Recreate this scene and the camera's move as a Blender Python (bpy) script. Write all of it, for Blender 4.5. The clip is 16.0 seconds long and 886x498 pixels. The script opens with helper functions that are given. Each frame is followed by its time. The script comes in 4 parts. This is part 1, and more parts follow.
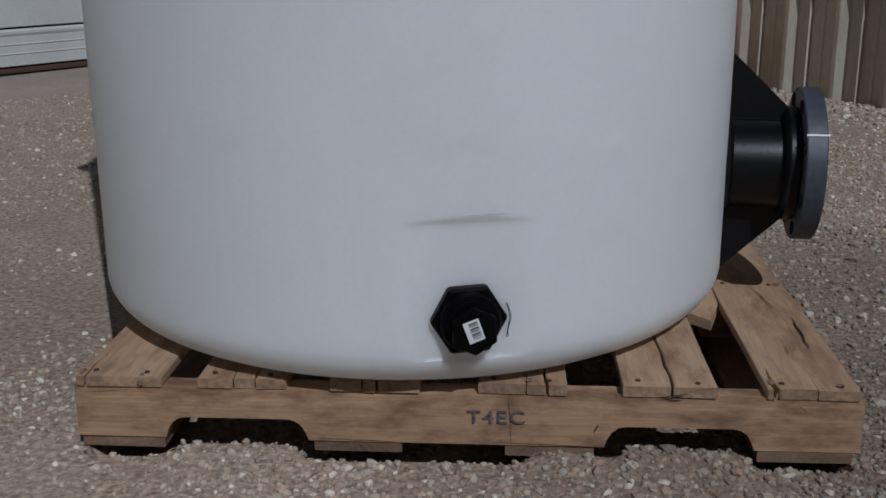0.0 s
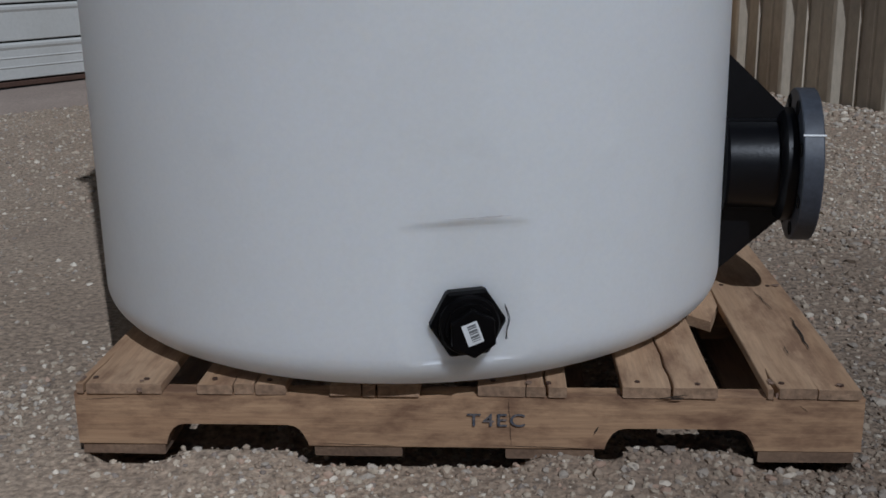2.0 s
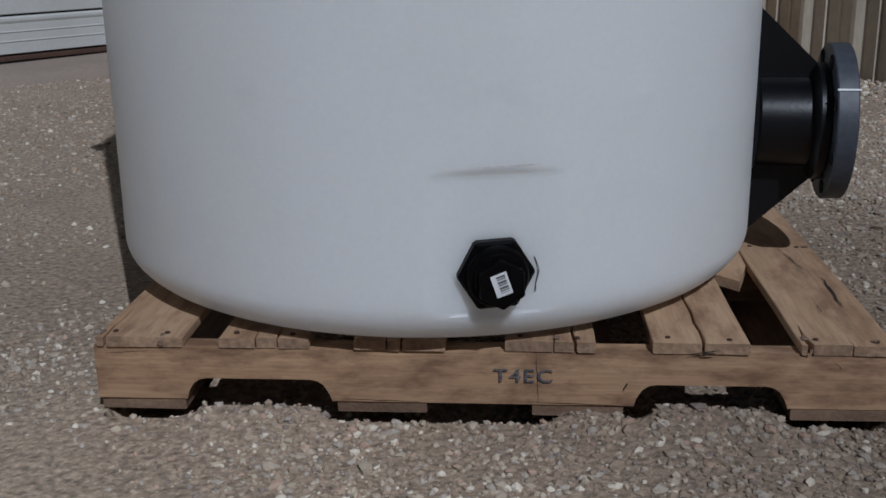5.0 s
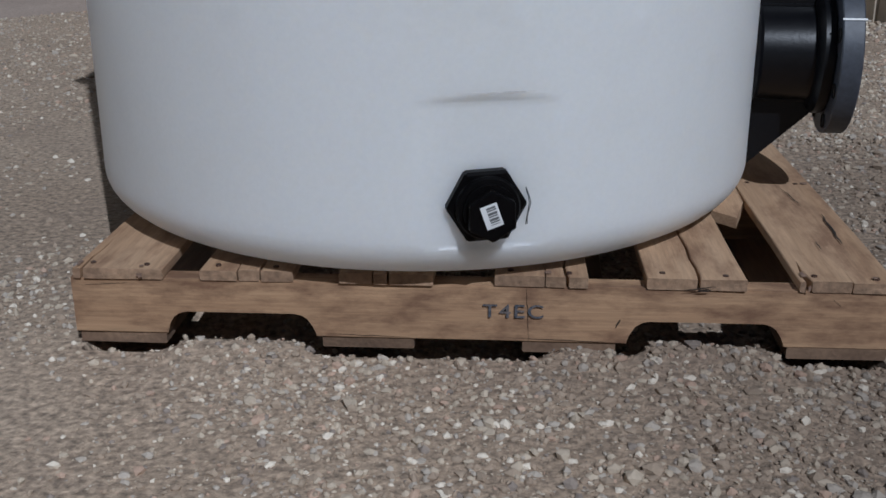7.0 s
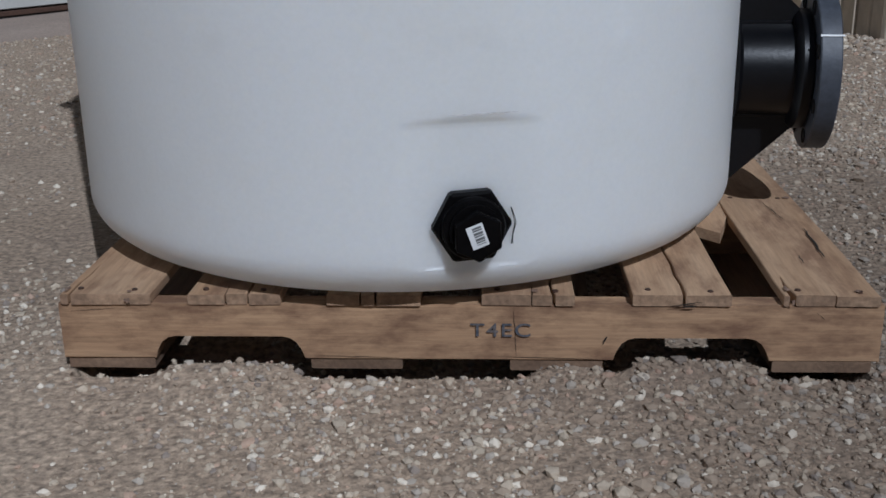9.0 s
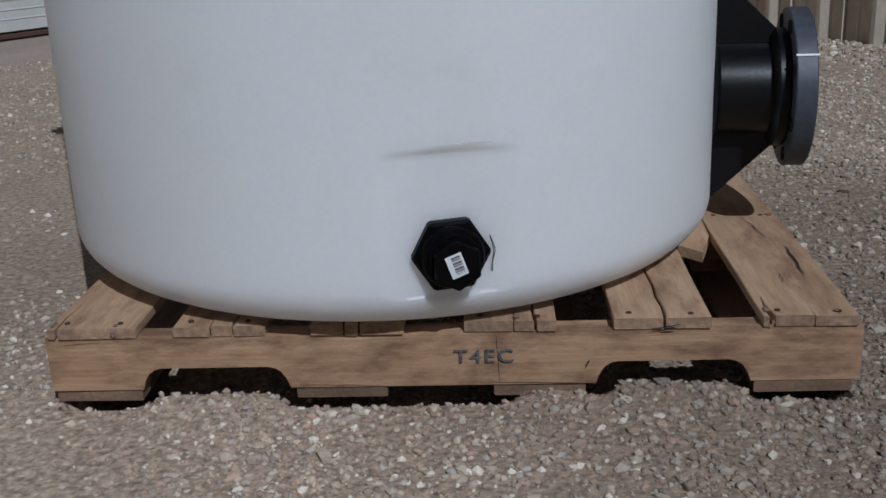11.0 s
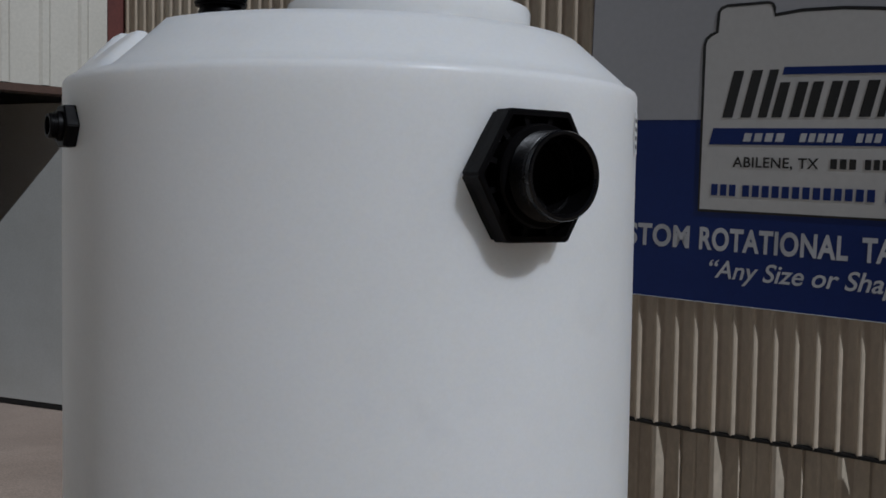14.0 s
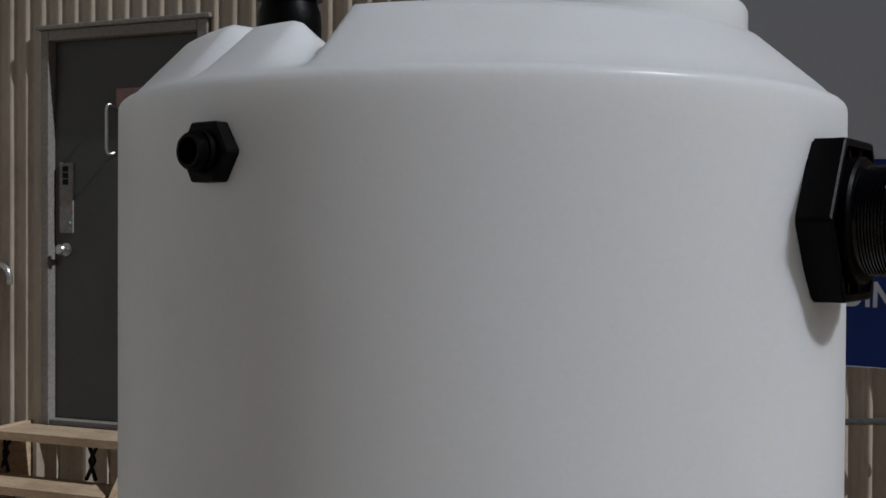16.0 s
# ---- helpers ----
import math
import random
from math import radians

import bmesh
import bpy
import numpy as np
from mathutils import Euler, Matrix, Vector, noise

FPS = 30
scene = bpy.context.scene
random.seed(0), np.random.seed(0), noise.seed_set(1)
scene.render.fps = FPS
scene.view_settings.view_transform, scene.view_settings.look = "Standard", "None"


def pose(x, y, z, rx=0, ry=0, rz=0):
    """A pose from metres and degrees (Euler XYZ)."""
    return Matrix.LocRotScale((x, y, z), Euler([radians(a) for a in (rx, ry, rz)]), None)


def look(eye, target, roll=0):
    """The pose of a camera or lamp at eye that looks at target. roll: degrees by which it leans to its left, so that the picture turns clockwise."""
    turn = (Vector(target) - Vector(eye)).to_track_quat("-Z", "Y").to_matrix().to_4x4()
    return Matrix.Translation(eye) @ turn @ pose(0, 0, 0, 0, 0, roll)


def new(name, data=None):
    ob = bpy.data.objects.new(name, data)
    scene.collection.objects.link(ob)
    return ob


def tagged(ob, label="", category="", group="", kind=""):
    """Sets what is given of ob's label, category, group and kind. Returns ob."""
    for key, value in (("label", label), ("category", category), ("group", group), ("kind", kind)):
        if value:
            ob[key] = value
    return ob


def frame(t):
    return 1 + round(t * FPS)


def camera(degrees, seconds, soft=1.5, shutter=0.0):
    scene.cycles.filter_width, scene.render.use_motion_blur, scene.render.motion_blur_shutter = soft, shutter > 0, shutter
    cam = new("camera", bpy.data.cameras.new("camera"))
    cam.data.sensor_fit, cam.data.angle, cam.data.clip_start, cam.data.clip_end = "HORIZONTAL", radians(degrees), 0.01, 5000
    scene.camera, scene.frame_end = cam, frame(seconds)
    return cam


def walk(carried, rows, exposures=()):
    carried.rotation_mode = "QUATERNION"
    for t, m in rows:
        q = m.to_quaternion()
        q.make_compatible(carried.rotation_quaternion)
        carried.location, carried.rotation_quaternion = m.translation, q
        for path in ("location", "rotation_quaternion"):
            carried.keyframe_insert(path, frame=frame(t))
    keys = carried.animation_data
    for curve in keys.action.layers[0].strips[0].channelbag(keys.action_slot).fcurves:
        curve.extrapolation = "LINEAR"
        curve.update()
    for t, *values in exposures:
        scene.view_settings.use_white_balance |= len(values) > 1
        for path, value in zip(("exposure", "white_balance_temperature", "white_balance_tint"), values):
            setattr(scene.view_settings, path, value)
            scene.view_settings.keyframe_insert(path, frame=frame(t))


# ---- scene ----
CAM = camera(44.626, 16.0, soft=1.6)
ROWS = [
    (0.0, 0.0752, -1.5306, 0.7875, 3.6784, -16.2672, 0.3406), (0.5, 0.0780, -1.5340, 0.7864, 2.9883, -15.9901, 1.2405),
    (1.0, 0.0780, -1.5370, 0.7826, 2.6735, -15.7915, 1.0572), (1.5, 0.0851, -1.5399, 0.7840, 2.9847, -15.8077, 1.1567),
    (2.0, 0.0800, -1.5348, 0.7785, 3.5570, -15.7425, 0.9714), (2.5, 0.0726, -1.5301, 0.7784, 4.0120, -16.0975, 0.9840),
    (3.0, 0.0609, -1.5315, 0.7758, 4.1176, -16.1807, 0.3730), (3.5, 0.0618, -1.5352, 0.7758, 4.0555, -16.3130, 0.1837),
    (6.0, 0.0445, -1.4956, 0.6845, 4.0913, -17.2206, 1.1767), (6.5, 0.0508, -1.4837, 0.6819, 3.9195, -18.3708, 0.7940),
    (7.0, 0.0527, -1.4721, 0.6886, 3.8424, -19.5103, 0.2518), (7.5, 0.0570, -1.4721, 0.6919, 3.4156, -19.6353, 1.1035),
    (8.0, 0.0574, -1.4788, 0.6890, 3.2941, -18.8736, 1.0013), (8.5, 0.0533, -1.4791, 0.6929, 2.9902, -18.6364, 0.7163),
    (11.0, 0.0854, -1.4823, 0.7282, 2.5654, -18.2128, 2.1888), (11.5, 0.1126, -1.4906, 0.9147, 2.9376, -18.0981, 1.0520),
    (11.7, 0.0825, -1.5263, 1.0643, 2.1094, -19.3739, -0.5627), (12.0, 0.0883, -1.5564, 1.3034, 2.6542, -19.8338, -0.5271),
    (12.5, 0.0138, -1.6550, 1.5520, -0.3099, -12.6743, -1.0227), (13.0, -0.2138, -1.7746, 1.6320, -8.7496, -8.8500, -0.1804),
    (13.5, -0.4521, -1.7984, 1.6489, -15.2284, -1.6784, -1.5888), (14.0, -0.7097, -1.7011, 1.6724, -19.7479, -2.8183, -0.9269),
    (14.5, -1.0179, -1.5843, 1.6801, -26.6065, -2.7778, -0.5213), (15.0, -1.1926, -1.4099, 1.6826, -29.4908, -2.7065, -0.3953),
    (15.5, -1.2467, -1.1443, 1.7066, -31.5349, -1.4383, -0.0939), (16.0, -1.3245, -0.8553, 1.6840, -39.6923, -0.7070, -0.2623),
]
EXPOSURES = [(0.0, -1.03, 5310, 10), (3.5, -1.01, 5310, 10), (6.0, -0.92, 5250, 10), (7.0, -0.73, 5240, 10), (11.0, -0.76, 5250, 10), (12.0, -0.98, 5310, 10), (13.5, -0.95, 5490, 10), (14.5, -0.98, 5520, 10), (15.0, -0.98, 5580, 10), (16.0, -0.88, 5620, 10)]
walk(CAM, [(t, pose(x, y, z, 90 + p, r, w)) for t, x, y, z, w, p, r in ROWS], EXPOSURES)

# ---- sun and sky ----
SUN_TO = Vector((-0.386, 0.922, -0.932)).normalized()
WORLD = bpy.data.worlds.new("sky")
scene.world = WORLD
WORLD.use_nodes = True
sky = WORLD.node_tree.nodes.new("ShaderNodeTexSky")
sky.sky_type, sky.sun_disc = "NISHITA", False
sky.sun_elevation, sky.sun_rotation = radians(43), radians(157.3)
WORLD.node_tree.links.new(sky.outputs[0], WORLD.node_tree.nodes["Background"].inputs[0])
WORLD.node_tree.nodes["Background"].inputs[1].default_value = 0.013
sun_data = bpy.data.lights.new("sun", "SUN")
sun_data.energy, sun_data.angle, sun_data.color = 4.5, radians(0.53), (1.0, 0.96, 0.90)
sun = new("sun", sun_data)
sun.matrix_world = look((6, -9, 9), Vector((6, -9, 9)) + SUN_TO)


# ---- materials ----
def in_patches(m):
    """Ragged patches of tone in the yard: darker beside the pallet, paler before it."""
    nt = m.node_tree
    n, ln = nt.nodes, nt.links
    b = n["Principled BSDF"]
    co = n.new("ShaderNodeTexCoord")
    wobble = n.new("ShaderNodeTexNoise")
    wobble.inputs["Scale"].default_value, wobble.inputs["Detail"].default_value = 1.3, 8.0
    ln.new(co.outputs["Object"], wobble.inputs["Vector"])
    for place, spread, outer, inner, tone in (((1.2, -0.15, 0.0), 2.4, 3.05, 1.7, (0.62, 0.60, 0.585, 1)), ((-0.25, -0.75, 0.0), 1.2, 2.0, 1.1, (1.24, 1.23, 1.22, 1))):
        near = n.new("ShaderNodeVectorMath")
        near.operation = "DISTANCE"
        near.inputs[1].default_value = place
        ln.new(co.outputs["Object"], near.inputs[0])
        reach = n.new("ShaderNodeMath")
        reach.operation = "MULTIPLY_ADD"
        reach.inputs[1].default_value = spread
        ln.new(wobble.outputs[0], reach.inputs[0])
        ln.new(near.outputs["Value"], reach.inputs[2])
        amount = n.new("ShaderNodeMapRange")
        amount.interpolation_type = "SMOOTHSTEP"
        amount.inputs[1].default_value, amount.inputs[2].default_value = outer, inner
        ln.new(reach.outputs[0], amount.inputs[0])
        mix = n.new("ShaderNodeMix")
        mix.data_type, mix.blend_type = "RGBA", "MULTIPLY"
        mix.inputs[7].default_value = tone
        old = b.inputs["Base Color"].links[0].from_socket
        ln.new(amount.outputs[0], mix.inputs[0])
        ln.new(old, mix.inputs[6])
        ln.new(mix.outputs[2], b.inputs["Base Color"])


def material(name, colour, rough=0.6, metal=0.0, second=None, scale=4.0, fine=60.0, fine_amount=0.25, bump=0.0, bump_scale=None,
             stretch=(1, 1, 1), random_amount=0.0, per_island=False, stain=None, stain_scale=1.5, stain_amount=0.0, stain_range=(0.5, 0.72), spec=0.5, rough_var=0.1, palette=None):
    second = second or tuple(c * 0.72 for c in colour)
    m = bpy.data.materials.new(name)
    m.use_nodes = True
    nt = m.node_tree
    n, ln = nt.nodes, nt.links
    b = n["Principled BSDF"]
    co = n.new("ShaderNodeTexCoord")
    mp = n.new("ShaderNodeMapping")
    mp.inputs["Scale"].default_value = stretch
    ln.new(co.outputs["Object"], mp.inputs[0])
    evener = n.new("ShaderNodeMapping")
    evener.inputs["Scale"].default_value = tuple(v ** 0.35 for v in stretch)
    ln.new(co.outputs["Object"], evener.inputs[0])

    def noise_tex(s, detail=5.0, rough_=0.6, even=False):
        t = n.new("ShaderNodeTexNoise")
        t.inputs["Scale"].default_value, t.inputs["Detail"].default_value, t.inputs["Roughness"].default_value = s, detail, rough_
        ln.new((evener if even else mp).outputs[0], t.inputs["Vector"])
        return t

    def mix(fac, a, c, blend="MIX"):
        x = n.new("ShaderNodeMix")
        x.data_type, x.blend_type = "RGBA", blend
        for sock, v in ((x.inputs[0], fac), (x.inputs[6], a), (x.inputs[7], c)):
            if isinstance(v, (int, float)):
                sock.default_value = v
            elif isinstance(v, tuple):
                sock.default_value = (*v, 1) if len(v) == 3 else v
            else:
                ln.new(v, sock)
        return x.outputs[2]

    def ramp(sock, lo, hi):
        r = n.new("ShaderNodeMapRange")
        r.inputs[1].default_value, r.inputs[2].default_value = lo, hi
        ln.new(sock, r.inputs[0])
        return r.outputs[0]

    big, small = noise_tex(scale), noise_tex(fine, 3.0)
    col = mix(ramp(big.outputs[0], 0.35, 0.68), colour, second)
    grey = ramp(small.outputs[0], 0.3, 0.7)
    g = n.new("ShaderNodeMapRange")
    g.inputs[3].default_value, g.inputs[4].default_value = 1 - fine_amount, 1 + fine_amount * 0.5
    ln.new(grey, g.inputs[0])
    rgb = n.new("ShaderNodeCombineColor")
    for i in range(3):
        ln.new(g.outputs[0], rgb.inputs[i])
    col = mix(1.0, col, rgb.outputs[0], "MULTIPLY")
    if palette:
        pick = n.new("ShaderNodeValToRGB")
        pick.color_ramp.interpolation = "CONSTANT"
        while len(pick.color_ramp.elements) < len(palette):
            pick.color_ramp.elements.new(0.5)
        at = 0.0
        for stop, (share, tone) in zip(pick.color_ramp.elements, palette):
            stop.position, stop.color = at, (*tone, 1)
            at += share
        ln.new(n.new("ShaderNodeNewGeometry").outputs["Random Per Island"], pick.inputs[0])
        col = mix(0.85, col, pick.outputs[0])
    if random_amount:
        if per_island:
            src = n.new("ShaderNodeNewGeometry").outputs["Random Per Island"]
        else:
            src = n.new("ShaderNodeObjectInfo").outputs["Random"]
        rr = n.new("ShaderNodeMapRange")
        rr.inputs[3].default_value, rr.inputs[4].default_value = 1 - random_amount, 1 + random_amount
        ln.new(src, rr.inputs[0])
        rc = n.new("ShaderNodeCombineColor")
        for i in range(3):
            ln.new(rr.outputs[0], rc.inputs[i])
        col = mix(1.0, col, rc.outputs[0], "MULTIPLY")
    if stain:
        st = noise_tex(stain_scale, 8.0, 0.65, even=True)
        f = n.new("ShaderNodeMath")
        f.operation = "MULTIPLY"
        f.inputs[1].default_value = stain_amount
        ln.new(ramp(st.outputs[0], *stain_range), f.inputs[0])
        col = mix(f.outputs[0], col, stain)
    ln.new(col, b.inputs["Base Color"])
    rv = n.new("ShaderNodeMapRange")
    rv.inputs[3].default_value, rv.inputs[4].default_value = max(0.02, rough - rough_var), min(1, rough + rough_var)
    ln.new(big.outputs[0], rv.inputs[0])
    ln.new(rv.outputs[0], b.inputs["Roughness"])
    b.inputs["Metallic"].default_value = metal
    b.inputs["Specular IOR Level"].default_value = spec
    if bump:
        bt = noise_tex(bump_scale or fine, 6.0)
        bn = n.new("ShaderNodeBump")
        bn.inputs["Strength"].default_value, bn.inputs["Distance"].default_value = min(1.0, bump), 0.01
        ln.new(bt.outputs[0], bn.inputs["Height"])
        ln.new(bn.outputs[0], b.inputs["Normal"])
    return m


def poly(name, rough):
    """Milky polyethylene: light creeps through it and round into the shaded side."""
    m = material(name, (0.90, 0.905, 0.90), rough, second=(0.87, 0.875, 0.86), scale=2.0, fine=140, fine_amount=0.03,
                 stain=(0.45, 0.39, 0.32), stain_scale=2.6, stain_amount=0.10, bump=0.05, bump_scale=30, rough_var=0.06, spec=0.26)
    tree = m.node_tree
    main = tree.nodes["Principled BSDF"]
    main.inputs["Subsurface Weight"].default_value = 0.8
    main.inputs["Subsurface Radius"].default_value = (0.10, 0.095, 0.088)
    main.inputs["Subsurface Scale"].default_value = 0.8
    # a few faint grey rubs
    place = tree.nodes.new("ShaderNodeTexCoord")
    rub = tree.nodes.new("ShaderNodeTexNoise")
    rub.inputs["Scale"].default_value, rub.inputs["Detail"].default_value = 6.5, 3.0
    tree.links.new(place.outputs["Object"], rub.inputs["Vector"])
    spots = tree.nodes.new("ShaderNodeMapRange")
    spots.inputs[1].default_value, spots.inputs[2].default_value, spots.inputs[4].default_value = 0.655, 0.76, 0.11
    tree.links.new(rub.outputs[0], spots.inputs[0])
    tint = tree.nodes.new("ShaderNodeMix")
    tint.data_type = "RGBA"
    tint.inputs[7].default_value = (0.42, 0.42, 0.41, 1)
    tree.links.new(spots.outputs[0], tint.inputs[0])
    tree.links.new(main.inputs["Base Color"].links[0].from_socket, tint.inputs[6])
    tree.links.new(tint.outputs[2], main.inputs["Base Color"])
    glow = tree.nodes.new("ShaderNodeBsdfTranslucent")
    glow.inputs[0].default_value = (0.90, 0.89, 0.875, 1)
    blend = tree.nodes.new("ShaderNodeMixShader")
    blend.inputs[0].default_value = 0.30
    tree.links.new(main.outputs[0], blend.inputs[1])
    tree.links.new(glow.outputs[0], blend.inputs[2])
    tree.links.new(blend.outputs[0], tree.nodes["Material Output"].inputs[0])
    return m


POLY = poly("white_polyethylene", 0.31)
POLY_SMOOTH = poly("smooth_white_polyethylene", 0.17)
BLACK_PLASTIC = material("black_plastic", (0.0022, 0.0019, 0.0021), 0.42, second=(0.0034, 0.0030, 0.0033), scale=12, fine=90, bump=0.08, spec=0.09)
BLACK_PIPE = material("black_pipe", (0.0036, 0.0036, 0.0045), 0.34, second=(0.0052, 0.0052, 0.0065), scale=8, fine=120, bump=0.04, spec=0.30)
BLACK_GLOSS = material("glossy_black_plastic", (0.0030, 0.0027, 0.0029), 0.26, second=(0.0045, 0.0041, 0.0045), scale=12, fine=90, bump=0.05, spec=0.42)
GREY_PLASTIC = material("grey_pvc", (0.055, 0.062, 0.078), 0.5, second=(0.042, 0.046, 0.057), scale=9, fine=90, bump=0.06)
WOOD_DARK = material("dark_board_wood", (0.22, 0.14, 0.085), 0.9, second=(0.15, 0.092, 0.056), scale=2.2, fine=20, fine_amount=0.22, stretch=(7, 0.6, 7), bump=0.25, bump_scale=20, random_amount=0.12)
END_WOOD = material("end_grain_wood", (0.33, 0.215, 0.13), 0.9, second=(0.22, 0.138, 0.085), scale=9, fine=90, fine_amount=0.35, bump=0.4, bump_scale=70, random_amount=0.15)
WOOD = material("pallet_wood", (0.475, 0.318, 0.192), 0.85, second=(0.36, 0.222, 0.122), scale=1.6, fine=26, fine_amount=0.18, stretch=(9, 0.45, 9),
                bump=0.14, bump_scale=20, random_amount=0.13, stain=(0.17, 0.09, 0.05), stain_scale=9.0, stain_amount=0.75, stain_range=(0.47, 0.66))
WOOD_X = material("stringer_wood", (0.415, 0.262, 0.145), 0.85, second=(0.30, 0.178, 0.096), scale=1.7, fine=26, fine_amount=0.18, stretch=(0.45, 9, 9),
                  bump=0.14, bump_scale=20, random_amount=0.08, stain=(0.125, 0.062, 0.034), stain_scale=11.0, stain_amount=0.8, stain_range=(0.44, 0.62))
STAIR_WOOD = material("weathered_stair_wood", (0.58, 0.435, 0.28), 0.85, second=(0.44, 0.315, 0.195), scale=2.0, fine=22, stretch=(1.5, 8, 8), bump=0.25, random_amount=0.12,
                      stain=(0.22, 0.13, 0.08), stain_scale=3.0, stain_amount=0.5)
CRACK = material("dark_crack", (0.02, 0.014, 0.01), 0.95)
INK = material("blue_black_ink", (0.04, 0.058, 0.085), 0.8, second=(0.16, 0.13, 0.115), scale=55, fine=220, fine_amount=0.5)
NAIL = material("rusty_nail", (0.09, 0.05, 0.035), 0.6, metal=0.5)
GROUND = material("gravel_dirt", (0.42, 0.327, 0.238), 0.95, second=(0.34, 0.256, 0.180), scale=1.1, fine=75, fine_amount=0.6, bump=1.0, bump_scale=55,
                  stain=(0.22, 0.165, 0.125), stain_scale=5, stain_amount=0.45)
STONE = material("gravel_stone", (0.45, 0.36, 0.28), 0.9, second=(0.365, 0.285, 0.212), scale=3, fine=90, fine_amount=0.35, random_amount=0.28, per_island=True,
                 bump=0.4, bump_scale=120, palette=((0.28, (0.40, 0.312, 0.225)), (0.24, (0.48, 0.402, 0.302)), (0.16, (0.37, 0.327, 0.272)), (0.14, (0.25, 0.190, 0.135)), (0.07, (0.57, 0.51, 0.415)),
                                                    (0.05, (0.34, 0.235, 0.17)), (0.06, (0.16, 0.135, 0.115))))
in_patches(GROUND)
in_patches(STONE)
CONCRETE = material("concrete", (0.335, 0.265, 0.215), 0.9, second=(0.28, 0.22, 0.178), scale=1.5, fine=70, fine_amount=0.25, bump=0.3, bump_scale=40,
                    stain=(0.16, 0.13, 0.11), stain_scale=1.0, stain_amount=0.4)
PALE_CONCRETE = material("pale_concrete", (0.56, 0.48, 0.40), 0.9, second=(0.46, 0.385, 0.315), scale=4, fine=70, fine_amount=0.2, bump=0.3, bump_scale=40,
                         stain=(0.22, 0.17, 0.16), stain_scale=3.0, stain_amount=0.4)
SHEET = material("taupe_metal_siding", (0.53, 0.455, 0.352), 0.36, second=(0.455, 0.385, 0.295), scale=1.3, fine=40, fine_amount=0.12, spec=0.6, stretch=(1, 1, 0.35),
                 stain=(0.20, 0.16, 0.12), stain_scale=1.2, stain_amount=0.40, bump=0.06, bump_scale=6)
SHEET_LOW = material("base_metal_siding", (0.54, 0.475, 0.372), 0.40, second=(0.42, 0.36, 0.28), scale=1.6, fine=40, fine_amount=0.15, spec=0.6, stretch=(1, 1, 0.4),
                     stain=(0.19, 0.14, 0.10), stain_scale=1.6, stain_amount=0.45, bump=0.06, bump_scale=6)
CREAM_SHEET = material("cream_metal_siding", (0.53, 0.51, 0.45), 0.5, second=(0.48, 0.46, 0.40), scale=1.3, fine=40, fine_amount=0.08)
WHITE_DOOR = material("white_painted_steel", (0.53, 0.53, 0.505), 0.5, second=(0.485, 0.485, 0.455), scale=2, fine=60, fine_amount=0.06, stain=(0.34, 0.31, 0.26),
                      stain_scale=1.5, stain_amount=0.15)
DARK_LINE = material("black_rubber", (0.012, 0.011, 0.010), 0.8)
RUST_RED = material("oxide_red_steel", (0.115, 0.035, 0.028), 0.55, second=(0.085, 0.026, 0.022), scale=3, fine=50, fine_amount=0.2)
BROWN_TRIM = material("brown_trim", (0.09, 0.05, 0.035), 0.55)
YELLOW = material("yellow_paint", (0.62, 0.43, 0.03), 0.5, second=(0.52, 0.34, 0.03), scale=5, fine=60, fine_amount=0.15, stain=(0.2, 0.13, 0.05), stain_scale=5, stain_amount=0.3)
DOOR_GREY = material("dark_grey_door_paint", (0.066, 0.065, 0.058), 0.5, second=(0.056, 0.055, 0.05), scale=2, fine=60, fine_amount=0.1)
FRAME_GREY = material("grey_painted_frame", (0.26, 0.24, 0.21), 0.5, second=(0.22, 0.20, 0.175), scale=3, fine=60)
STEEL = material("brushed_steel", (0.55, 0.54, 0.52), 0.32, metal=0.9, scale=20, fine=120)
GALV = material("galvanised_pipe", (0.27, 0.27, 0.25), 0.38, metal=0.75, second=(0.20, 0.21, 0.19), scale=9, fine=70)
RAIL_PIPE = material("bright_galvanised_pipe", (0.56, 0.55, 0.52), 0.30, metal=0.7, second=(0.36, 0.35, 0.32), scale=14, fine=70)
GREEN_PIPE = material("green_tinted_pipe", (0.10, 0.15, 0.12), 0.5, metal=0.3, second=(0.16, 0.19, 0.16), scale=6, fine=70)
ORANGE_HOSE = material("orange_red_hose", (0.34, 0.065, 0.042), 0.55, second=(0.26, 0.045, 0.032), scale=10, fine=60, fine_amount=0.15)
REEL_METAL = material("dull_reel_metal", (0.33, 0.30, 0.27), 0.6, metal=0.15, second=(0.22, 0.19, 0.16), scale=14, fine=60)
BLACK_STEEL = material("black_steel", (0.008, 0.0075, 0.007), 0.7, spec=0.2)
GLASS_DARK = material("dark_window_glass", (0.004, 0.004, 0.004), 0.08, fine_amount=0.02, rough_var=0.02, spec=0.2)
BLIND = material("dark_blind_slat", (0.010, 0.010, 0.010), 0.6, spec=0.2)
WINDOW_FRAME = material("dark_bronze_frame", (0.006, 0.005, 0.0045), 0.5, spec=0.2)
SIGN_GREY = material("sign_light_grey", (0.43, 0.44, 0.47), 0.38, second=(0.41, 0.42, 0.445), scale=1.0, fine=30, fine_amount=0.04)
SIGN_WHITE = material("sign_white", (0.60, 0.60, 0.59), 0.4, second=(0.56, 0.56, 0.55), scale=1.0, fine=30, fine_amount=0.04)
SIGN_BLUE = material("sign_blue", (0.008, 0.028, 0.17), 0.4, second=(0.007, 0.023, 0.14), scale=1.0, fine=30, fine_amount=0.06, spec=0.25)
